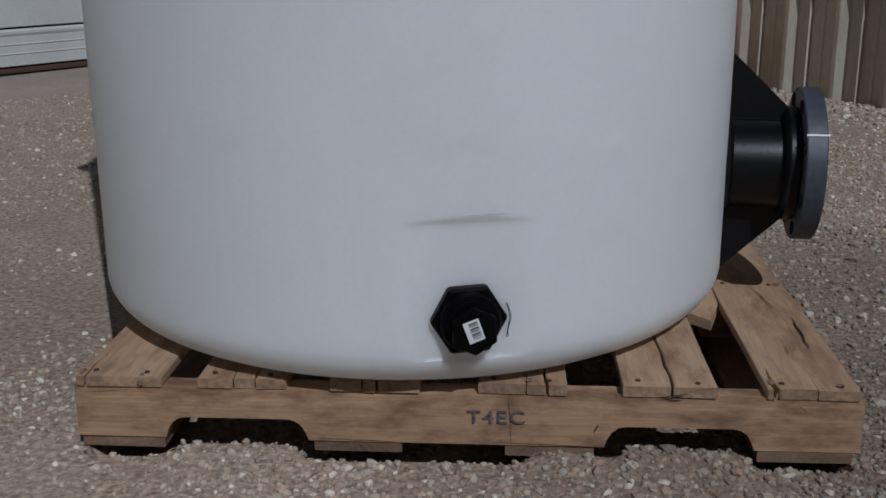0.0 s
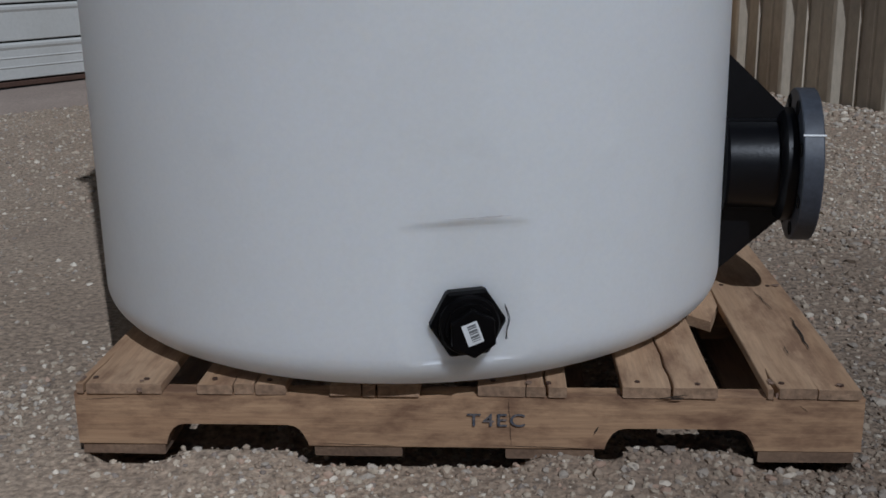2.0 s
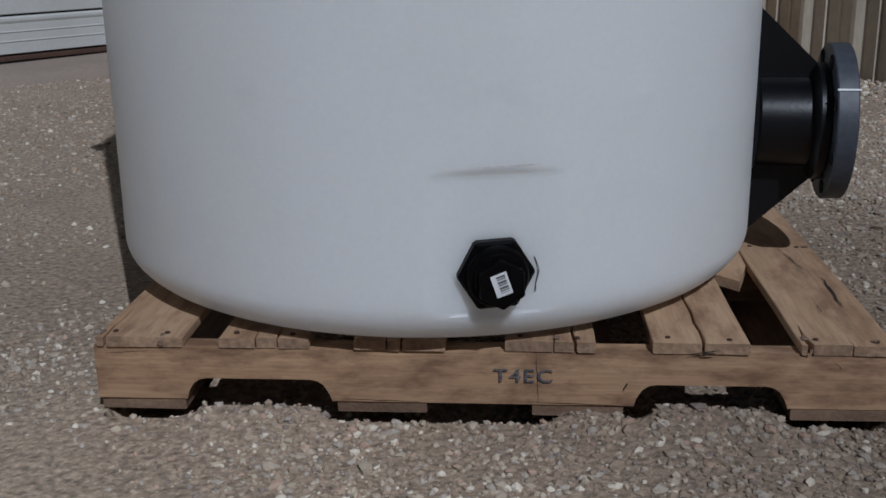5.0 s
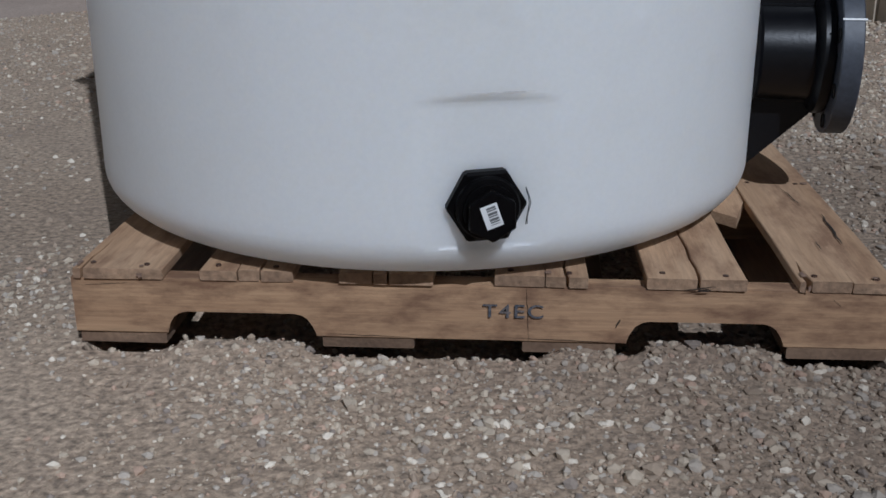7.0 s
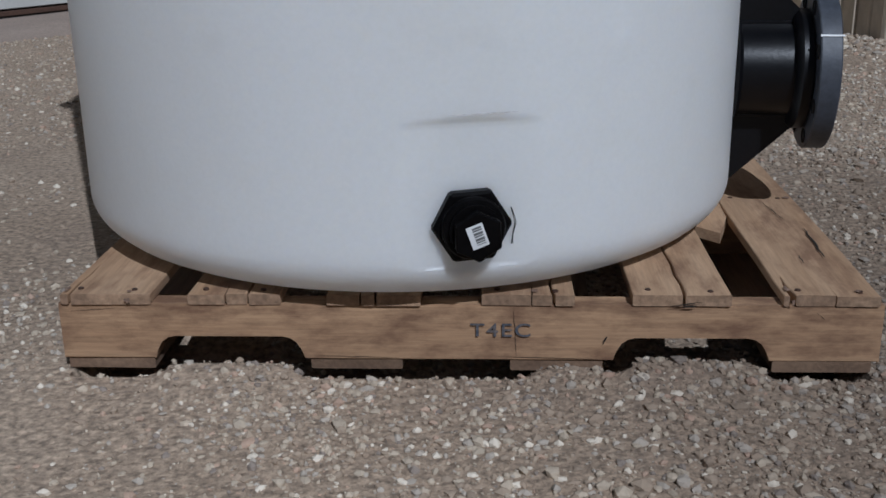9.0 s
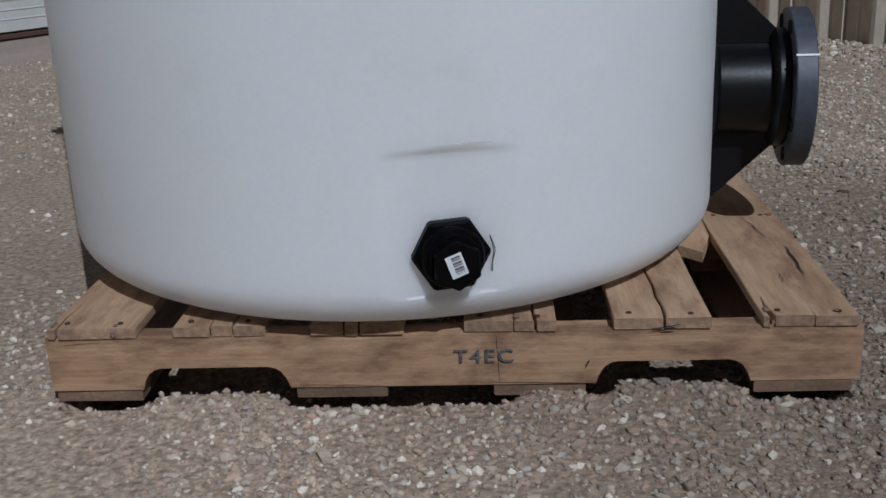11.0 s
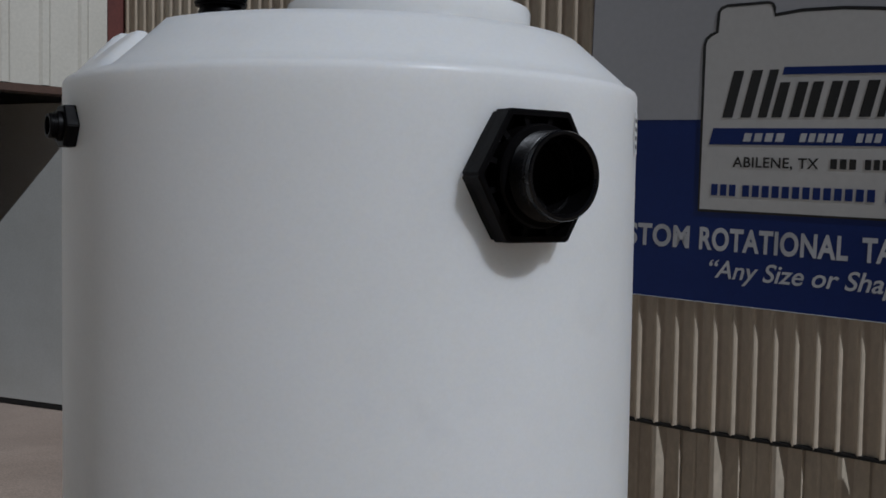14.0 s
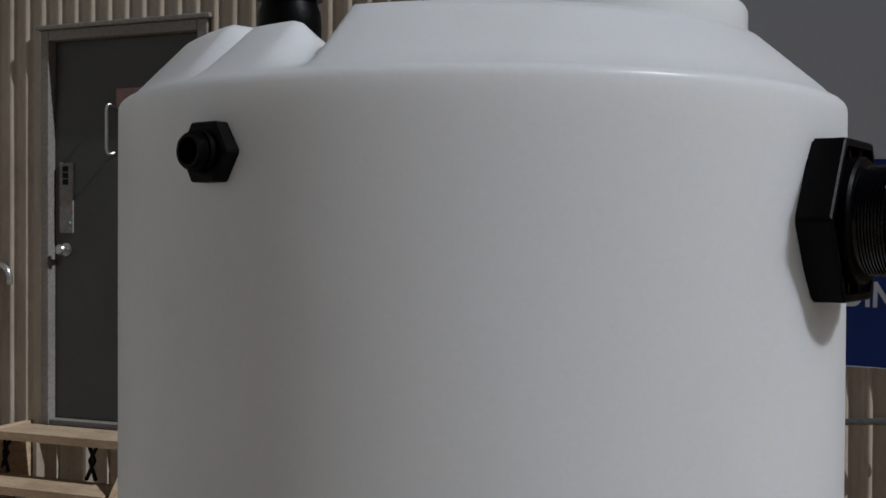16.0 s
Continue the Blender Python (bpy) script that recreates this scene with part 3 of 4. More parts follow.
part("pull_handle", tube(curve_points([(-3.655, 0.02, 2.375), (-3.672, -0.02, 2.375), (-3.676, -0.02, 2.25), (-3.672, -0.02, 2.125), (-3.655, 0.02, 2.125)], 6), 0.009), STEEL, door, "bright steel pull", True)
part("paper_notice", box(-3.64, -3.42, 0.014, 0.018, 2.36, 2.47), PINK, door, "faded red paper notice")

# sign
SIGN = WALL @ pose(-1.945, -0.036, 1.212, 0, 1.7, 0)
sign = thing("wall_sign", SIGN, "blue and grey tank-company sign on metal wall", "sign")
part("sign_board", box(0, 2.40, 0.004, 0.022, 0, 1.95, 0.002), SIGN_BLUE, sign, "blue lower board")
part("sign_upper", box(0.004, 2.396, 0.0028, 0.0038, 0.858, 1.946), SIGN_GREY, sign, "light grey upper field")
# pale strip paints the glints along the board's lower edge
part("bottom_edge", box(0, 2.40, 0.001, 0.0038, -0.003, 0.001), SIGN_LETTER, sign, "thin pale strip painted for the bottom edge's glint")
outline = [(0.640, 0.432), (0.626, 1.205), (0.634, 1.232), (0.656, 1.250), (0.686, 1.262), (0.690, 1.352), (0.702, 1.370), (0.728, 1.380), (0.930, 1.381), (0.950, 1.373), (0.960, 1.355), (0.965, 1.323)]
outline += [(1.09, 1.336), (1.27, 1.334), (1.43, 1.320), (1.59, 1.291), (1.67, 1.267), (1.758, 1.226), (1.776, 1.17), (1.772, 0.434)]
part("tank_panel", prism(list(reversed(outline)), 0.001), SIGN_WHITE, sign, "white tank-shaped panel", m=pose(0, 0.0015, 0))
part("tank_outline", tube([(x, 0, z) for x, z in outline], 0.008, 6, True), SIGN_BLACK, sign, "thick black outline", m=pose(0, 0.0012, 0) @ Matrix.Diagonal((1, 0.08, 1, 1)))
FACE = 0.0003


def slanted(x0, x1, z0, z1, slant=0.12):
    return prism([(x0, z0), (x1, z0), (x1 + (z1 - z0) * slant, z1), (x0 + (z1 - z0) * slant, z1)], 0.001)


part("logo_stripe", slanted(0, 0.715, 0, 0.034, 0.2), SIGN_BLUE, sign, m=pose(1.015, FACE, 1.056, 0, 0.8, 0))
for x0, x1, z1 in ((0.735, 0.876, 1.080), (0.909, 0.952, 1.080), (0.974, 1.104, 1.022), (1.126, 1.256, 1.022), (1.278, 1.414, 1.022), (1.441, 1.528, 1.022), (1.550, 1.680, 1.022)):
    third = (x1 - x0) * 0.36 if x1 - x0 > 0.06 else x1 - x0
    for a in ((x0, x1 - third) if x1 - x0 > 0.06 else (x0,)):
        part("logo_stroke", slanted(a, a + third, 0.866, z1, 0.22), SIGN_BLACK, sign, "black slanted logo stroke", m=pose(0, FACE, 0))
part("name_band", slanted(0.675, 1.70, 0.742, 0.818, 0.25), SIGN_BLUE, sign, m=pose(0, FACE, 0))


def row_of_bars(name, words, z0, z1, mat, y, slant=0.0):
    """Plain upright bars in place of writing. words: (start, end, how many)."""
    for x0, x1, count in words:
        wide = (x1 - x0) / count
        for k in range(count):
            a = x0 + wide * k
            part(name, slanted(a, a + wide * 0.70, z0, z1, slant), mat, sign, m=pose(0, y, 0))


row_of_bars("name_bar", ((0.845, 1.05, 4), (1.11, 1.31, 5), (1.36, 1.475, 3)), 0.757, 0.795, SIGN_LETTER, FACE - 0.0012, 0.2)
line_of_words("town_word", "ABILENE, TX", 0.405, 0.046, SIGN_BLACK, sign, 0.800, FACE, 0.640, bold=0.018, spacing=1.05)
row_of_bars("phone_bar", ((1.256, 1.38, 3), (1.405, 1.515, 3), (1.54, 1.675, 4)), 0.641, 0.685, SIGN_BLACK, FACE)
row_of_bars("web_bar", ((0.70, 0.835, 3), (0.855, 1.47, 13), (1.50, 1.675, 3)), 0.505, 0.558, SIGN_BLUE, FACE)
for word, a, b in (("CUSTOM", 0.075, 0.600), ("ROTATIONAL", 0.652, 1.357), ("TANK", 1.415, 1.712), ("MOLDING", 1.764, 2.258)):
    lettering("slogan_word", word, b - a, 0.100, SIGN_LETTER, sign, pose(a, FACE + 0.0025, 0.252), bold=0.032, spacing=1.07)
line_of_words("motto_word", "\u201cAny Size or Shape\u201d", 0.99, 0.082, SIGN_LETTER, sign, 0.71, FACE + 0.0025, 0.122, shear=0.25, bold=0.012)
for x0, x1, z in ((0.055, 0.090, 1.568), (0.128, 0.214, 1.564), (0.25, 0.452, 1.538), (0.475, 0.60, 1.548), (0.64, 0.76, 1.548), (0.80, 0.95, 1.548)):
    part("upper_letter_bar", box(x0, x1, 0.0015, 0.0025, z, 1.72), SIGN_BLACK, sign)

# ---- the garage side, at a right angle ----
garage = thing("wall_west", WALL, "cream metal wall with oxide red posts", "wall", kind="structure")
part("corner_post", box(-6.30, -6.15, -0.15, 0.0, -0.05, 4.6, 0.006), RUST_RED, garage, "oxide red steel post")
part("bay_post", box(-6.30, -6.15, -1.58, -1.43, -0.05, 4.6, 0.006), RUST_RED, garage, "oxide red steel post")
CREAM = ((0.0, 0.0), (0.70, 0.0), (0.76, 1.0), (0.92, 1.0))
SIDE = pose(-6.16, 0, 0, 0, 0, 90)   # x runs back along the garage wall
part("header_panel", siding(-1.428, -0.152, 2.42, 4.6, 0.305, CREAM, 0.022), CREAM_SHEET, garage, m=SIDE)
part("header_trim", box(-6.30, -6.145, -1.43, -0.15, 2.36, 2.418, 0.004), BROWN_TRIM, garage, "brown lintel trim")
TURNED = pose(-6.2, -1.58, 0, 0, 0, 24.2)   # the garage front beyond the bay post stands at its own angle
part("upper_panel", siding(-7.4, -0.02, 3.29, 4.6, 0.305, CREAM, 0.022), CREAM_SHEET, garage, m=TURNED @ pose(0.04, 0, 0, 0, 0, 90))
part("end_panel", siding(-7.4, -5.0, 0.0, 3.29, 0.305, CREAM, 0.022), CREAM_SHEET, garage, m=TURNED @ pose(0.04, 0, 0, 0, 0, 90))
part("bay_door_leaf", box(0.0, 2.3, -0.03, 0.03, 0.0, 2.34, 0.004), WHITE_DOOR, garage, "white door leaf swung open into the bay", m=pose(-6.36, -0.24, 0, 0, 0, 195))
part("leaf_foot", box(0.0, 2.3, -0.031, 0.031, -0.040, -0.004), DARK_LINE, garage, m=pose(-6.36, -0.24, 0, 0, 0, 195))
part("bay_side_wall", box(-10.0, -6.31, -0.185, -0.13, -0.01, 3.2, 0.004), WHITE_DOOR, garage, "white inner side wall of the open bay")
part("side_wall_foot", box(-10.0, -6.31, -0.192, -0.13, -0.06, -0.014), DARK_LINE, garage)
part("jamb_strip", box(-6.34, -6.305, -0.225, -0.19, 0.0, 2.36, 0.003), WHITE_DOOR, garage, "white jamb strip")
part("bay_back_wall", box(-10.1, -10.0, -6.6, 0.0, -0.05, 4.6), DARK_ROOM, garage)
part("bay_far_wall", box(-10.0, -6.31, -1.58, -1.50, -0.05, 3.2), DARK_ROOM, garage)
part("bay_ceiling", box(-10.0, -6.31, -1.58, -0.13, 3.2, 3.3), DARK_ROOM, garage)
door2 = thing("door_2", WALL @ TURNED, "closed white sectional overhead garage door", "garage door", kind="structure")
edges = [0.062, 0.283, 0.495, 0.94, 1.16, 1.618, 1.843, 2.29, 2.51, 2.96, 3.18]
for n, (lo, hi) in enumerate(zip(edges, edges[1:])):
    # each strip leans out at its head, so that the light catches it below the dark joint
    lip = [(0.0, lo + 0.005), (0.012, lo + 0.010), (0.012, hi - 0.045), (0.019, hi - 0.030), (0.019, hi - 0.016), (0.008, hi - 0.005), (-0.03, hi - 0.005), (-0.03, lo + 0.005)]
    sec = part("door_section", prism(lip, 4.98), WHITE_DOOR, door2, m=pose(0, -5.0, 0))
    if n == 0:
        for z in (0.139, 0.192):
            part("section_rib", prism([(0.0125, z - 0.004), (0.016, z - 0.002), (0.016, z + 0.002), (0.0125, z + 0.006)], 4.98), WHITE_DOOR, sec)
    elif hi - lo > 0.3:   # the faint pressed grain of the wide strips
        for k in range(7):
            z = lo + 0.06 + 0.052 * k + 0.012 * math.sin(k * 5 + n)
            part("section_rib", prism([(0.0122, z - 0.0015), (0.0132, z), (0.0122, z + 0.004)], 4.98), WHITE_DOOR, sec)
part("section_backing", box(-0.06, -0.012, -5.0, -0.02, 0.05, 3.18), DARK_LINE, door2)
part("bottom_seal", box(-0.03, 0.014, -5.0, -0.02, 0.030, 0.058, 0.003), BROWN_TRIM, door2, "brown rubber bottom seal")
part("seal_lip", box(-0.03, 0.004, -5.0, -0.02, 0.0, 0.028), DARK_LINE, door2)
part("door_header", box(-0.1, 0.05, -7.4, -0.02, 3.185, 3.285, 0.004), BROWN_TRIM, door2)


def apron_height(x, w):
    rim = slab_rim(w)
    inner = -0.045 + 0.076 * min(1.0, max(0.0, (-w - 1.1) / 1.6))
    edge = -0.012 + 0.010 * min(1.0, max(0.0, (-w - 1.1) / 1.6))
    return edge + (inner - edge) * min(1.0, max(0.0, (rim - x) / 1.5))


apron = bmesh.new()
rows = []
for i in range(61):
    w = -0.02 - 0.125 * i
    rim = slab_rim(w)
    line = [rim - (rim + 6.62) * (k / 12) for k in range(13)]
    rows.append([apron.verts.new((rim + 0.02, w, -0.12))] + [apron.verts.new((x, w, apron_height(x, w))) for x in line])
for a, b in zip(rows, rows[1:]):
    for k in range(13):
        apron.faces.new((a[k], a[k + 1], b[k + 1], b[k]))
solid("pavement", apron, CONCRETE, WALL, "worn tan concrete apron before the garage doors", "pavement", kind="structure")
solid("floor", box(-10.0, -6.62, -1.58, -0.13, -0.10, -0.046), CONCRETE, WALL, "bare concrete floor of the open bay", "floor", kind="structure")
solid("ceiling", box(-10.1, 7.0, 0.0, 0.3, 4.6, 4.7), BROWN_TRIM, WALL, "plain brown eave strip above the siding", "roof edge", kind="structure")

# ---- the pallet ----
pallet = thing("wooden_pallet", Matrix(), "weathered wooden shipping pallet with notched stringers under the tank", "pallet")


def stringer(depth):
    pts = [(-0.61, 0.022), (-0.465, 0.022)]

    def notch(x0, x1):
        out = [(x0, 0.022), (x0 + 0.004, 0.036)]
        out += [(x0 + 0.034 - 0.030 * math.cos(a), 0.034 + 0.026 * math.sin(a)) for a in (0.3, 0.7, 1.1, 1.5)]
        out += [(x1 - 0.034 + 0.030 * math.cos(a), 0.034 + 0.026 * math.sin(a)) for a in (1.5, 1.1, 0.7, 0.3)]
        return out + [(x1 - 0.004, 0.036), (x1, 0.022)]

    pts = [(-0.61, 0.022)] + notch(-0.468, -0.240) + notch(0.222, 0.450) + [(0.61, 0.022), (0.61, 0.110), (-0.61, 0.110)]
    return prism(pts, depth, 0.0015)


for y in (0.0, 0.489, 0.978):
    part("stringer", stringer(0.038), WOOD_X, pallet, "notched hardwood stringer", m=pose(0, y, 0))


def plank(x0, x1, y0, y1, z0, z1, seed, splits=()):
    """A rough board whose edges wander a little. splits: (place across, length along, half width) from the front end."""
    bm = bmesh.new()
    stops = [0.0, 0.02, 0.05, 0.09, 0.14, 0.2, 0.28, 0.38, 0.5, 0.62, 0.74, 0.86, 1.0]
    cuts = [None] + sorted(splits) + [None]
    c = 0.0015

    def edge(cut, y, side, k):
        if cut is None:
            return (x0 if side > 0 else x1) + 0.0022 * noise.noise(Vector((seed * 7.1 + k, y * 5, 0)))
        f, length, half = cut
        gap = half * max(0.0, 1 - (y - y0) / length) ** 0.6 + 0.00012
        return x0 + (x1 - x0) * f + 0.006 * noise.noise(Vector((seed * 3.3 + f * 9, y * 14, 1))) + side * gap

    for q, (left, right) in enumerate(zip(cuts, cuts[1:])):
        lift = 0.0016 * noise.noise(Vector((seed * 5.7, q * 3.1, 4))) if splits else 0.0
        back = 0.0045 * noise.noise(Vector((seed * 2.9, q * 4.7, 6)))
        rows = []
        for n, f in enumerate(stops):
            y = y0 + (y1 - y0) * f
            a, b = edge(left, y, 1, 0), edge(right, y, -1, 1)
            top = z1 + lift * max(0.0, 1 - f * 12) + 0.0012 * noise.noise(Vector((seed * 7.1, y * 5, 2)))
            ca, cb = [c if e is None else min(c, 1.5 * e[2] * max(0.0, 1 - (y - y0) / e[1])) for e in (left, right)]
            prof = [(a + ca, z0), (b - cb, z0), (b, z0 + cb), (b, top - cb), (b - cb, top), (a + ca, top), (a, top - ca), (a, z0 + ca)]
            yy = y + (back if n == 0 else 0)
            rows.append([bm.verts.new((x, yy + (0.003 * noise.noise(Vector((x * 40, seed, z * 90))) if n in (0, len(stops) - 1) else 0), z)) for x, z in prof])
        for a, b in zip(rows, rows[1:]):
            for k in range(8):
                bm.faces.new((a[k], a[(k + 1) % 8], b[(k + 1) % 8], b[k]))
        bm.faces.new(rows[0])
        bm.faces.new(list(reversed(rows[-1])))
    bmesh.ops.remove_doubles(bm, verts=bm.verts, dist=0.0004)
    return bm


SPLITS = (((0.10, 0.12, 0.0022),), ((0.41, 0.05, 0.0012), (0.66, 0.16, 0.0014)), ((0.36, 0.05, 0.0012), (0.51, 0.11, 0.0016)),
          ((0.55, 0.06, 0.0007), (0.77, 0.12, 0.0022)), ((0.52, 0.42, 0.0021),), ((0.095, 0.06, 0.0045), (0.56, 0.05, 0.0006)))
DECK = ((-0.603, -0.467), (-0.411, -0.271), (-0.202, -0.062), (0.026, 0.163), (0.247, 0.389), (0.464, 0.603))
for i, (a, b) in enumerate(DECK):
    deck = part("deck_board", plank(a, b, -0.004, 1.016, 0.1105, 0.127, i, SPLITS[i]), WOOD, pallet)
    deck.data.materials.append(END_WOOD)
    for face in deck.data.polygons:
        if abs(face.normal.y) > 0.8:
            face.material_index = 1
    for y in (0.016, 0.508, 0.998):
        for x in (a + 0.024, b - 0.028):
            part("nail", lathe([(0, 0.0018), (0.0042, 0.0016), (0.0046, 0), (0.0046, -0.002)], 8), NAIL, deck, m=pose(x, y + 0.004 * math.sin(31 * x), 0.1275))
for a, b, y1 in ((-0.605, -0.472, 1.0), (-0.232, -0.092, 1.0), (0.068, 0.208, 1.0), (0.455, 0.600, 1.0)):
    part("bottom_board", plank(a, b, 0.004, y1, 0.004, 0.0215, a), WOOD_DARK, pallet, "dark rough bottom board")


def crack(points, width, z, parent):
    bm = bmesh.new()
    up, dn = [], []
    for i, (x, y) in enumerate(points):
        w = width * (0.35 + math.sin(math.pi * i / (len(points) - 1)))
        up.append(bm.verts.new((x - w, y, z)))
        dn.append(bm.verts.new((x + w, y, z)))
    for i in range(len(points) - 1):
        bm.faces.new((up[i], dn[i], dn[i + 1], up[i + 1]))
    return part("crack", bm, CRACK, parent, "dark split in the board")


def wander(x0, y0, x1, y1, n, amount, seed):
    return [(x0 + (x1 - x0) * i / n + amount * noise.noise(Vector((seed, i * 0.9, 0))), y0 + (y1 - y0) * i / n) for i in range(n + 1)]


TOP = 0.1296
crack(wander(0.566, 0.160, 0.574, 0.315, 8, 0.005, 5), 0.0015, TOP, pallet)
crack(wander(0.527, 0.132, 0.528, 0.172, 5, 0.003, 8), 0.0007, TOP, pallet)
crack(wander(0.552, 0.36, 0.540, 0.47, 6, 0.003, 14), 0.0007, TOP, pallet)


def face_crack(points, width):
    """A thin dark check in the front face of a stringer or board end."""
    bm = bmesh.new()
    a, b = [], []
    for i, (x, z) in enumerate(points):
        w = width * (0.3 + math.sin(math.pi * i / (len(points) - 1)))
        a.append(bm.verts.new((x - w, 0, z + w * 0.5)))
        b.append(bm.verts.new((x + w, 0, z - w * 0.5)))
    for i in range(len(points) - 1):
        bm.faces.new((a[i], b[i], b[i + 1], a[i + 1]))
    return part("crack", bm, CRACK, pallet, "thin dark check in the wood")


def check(x0, z0, x1, z1, width, y, seed, n=7):
    pts = [(x0 + (x1 - x0) * i / n + 0.002 * noise.noise(Vector((seed, i * 0.8, 0))), z0 + (z1 - z0) * i / n + 0.0012 * noise.noise(Vector((seed, i * 0.8, 5)))) for i in range(n + 1)]
    face_crack(pts, width).location.y = y


check(0.074, 0.110, 0.078, 0.024, 0.0003, -0.0012, 1)
check(0.512, 0.101, 0.527, 0.088, 0.0007, -0.0012, 2)
check(0.30, 0.112, 0.345, 0.119, 0.0012, -0.0085, 3)
check(0.318, 0.1115, 0.338, 0.113, 0.0022, -0.0085, 4)
check(-0.60, 0.098, -0.52, 0.104, 0.0004, -0.0012, 5)
check(0.205, 0.048, 0.212, 0.062, 0.0009, -0.0012, 6)
check(-0.22, 0.028, -0.10, 0.0255, 0.0006, -0.0012, 7)
check(0.05, 0.028, 0.20, 0.0245, 0.0007, -0.0012, 8)
STAIN = material("dark_nail_stain", (0.15, 0.095, 0.07), 0.85, second=(0.26, 0.17, 0.115), scale=70, fine=160, fine_amount=0.3)


def stain(x, y, z, rx, rz, seed, upright=False):
    """A soft-edged dark blot where a nail has bled into the wood."""
    bm = bmesh.new()
    n = 18
    ring = []
    for i in range(n):
        a = 2 * math.pi * i / n
        k = 0.7 + 0.6 * noise.noise(Vector((seed, 2 * math.cos(a), 2 * math.sin(a))))
        ring.append(bm.verts.new((rx * k * math.cos(a), 0, rz * k * math.sin(a)) if upright else (rx * k * math.cos(a), rz * k * math.sin(a), 0)))
    bm.faces.new(ring)
    part("nail_stain", bm, STAIN, pallet, "dark stain in the wood", m=pose(x, y, z))


stain(-0.500, -0.0092, 0.119, 0.006, 0.0055, 1, True)
stain(-0.500, 0.004, 0.1296, 0.006, 0.006, 2)
stain(0.105, 0.010, 0.1296, 0.007, 0.008, 3)
stain(0.476, -0.0092, 0.119, 0.003, 0.007, 4, True)
stain(0.572, 0.012, 0.1296, 0.006, 0.006, 5)
stain(0.472, 0.020, 0.1296, 0.005, 0.016, 6)
stain(0.59, 0.505, 0.1296, 0.010, 0.010, 7)
stain(-0.597, 0.012, 0.1296, 0.004, 0.016, 8)
slat = bmesh.new()
for z in (0.098, 0.117):
    for x, y in ((0.398, 0.36), (0.436, 0.325), (0.472, 0.44), (0.508, 0.56), (0.468, 0.585), (0.428, 0.47)):
        slat.verts.new((x, y, z + 0.012 * (y - 0.33) / 0.25))
slat.verts.ensure_lookup_table()
slat.faces.new(slat.verts[:6])
slat.faces.new(slat.verts[6:])
for i in range(6):
    j = (i + 1) % 6
    slat.faces.new((slat.verts[i], slat.verts[j], slat.verts[j + 6], slat.verts[i + 6]))
part("broken_slat", slat, WOOD, pallet, "splintered piece of pale board")
lettering("stencil_mark", "T4EC", 0.089, 0.021, INK, pallet, pose(0.010, -0.0035, 0.0615), bold=0.01, spacing=1.15)


# ---- the tank ----
TX, TY, TR, FLOOR = -0.1141, 0.5096, 0.5827, 0.1285
tank = thing("poly_tank", pose(TX, TY, 0), "white upright polyethylene tank with black fittings standing on a pallet", "tank")


def step(a, b, x):
    t = min(1.0, max(0.0, (x - a) / (b - a)))
    return t * t * (3 - 2 * t)


def dome_height(r, deg):
    """The moulded top: a low cone, a raised front sector with the manway, a lifting lug."""
    base = 1.888 + 0.27 * (0.565 - r)
    raised = min(1.891 + 0.88 * (0.565 - r), 1.982 + 0.03 * (0.45 - r))
    a = deg % 360
    front = step(205.6, 207.8, a) - step(352, 358, a)
    z = max(base, base + (raised - base) * front)
    # a pad with its lug, ending short of the middle, and the taller pad behind it
    pad = min(1.889 + 0.86 * (0.565 - r), 1.966) - 0.5 * max(0.0, 0.462 - r)
    tall = min(1.889 + 1.05 * (0.565 - r), 1.976) - 0.12 * max(0.0, 0.43 - r)
    lug = step(185.5, 188.5, a) * (1 - step(197.5, 203.5, a))
    behind = step(20, 30, a) * (1 - step(182.5, 190.0, a))
    z = max(z, base + (pad - base) * lug, base + (tall - base) * behind)
    return min(z, 1.996) if r > 0.1 else min(z, 1.99)


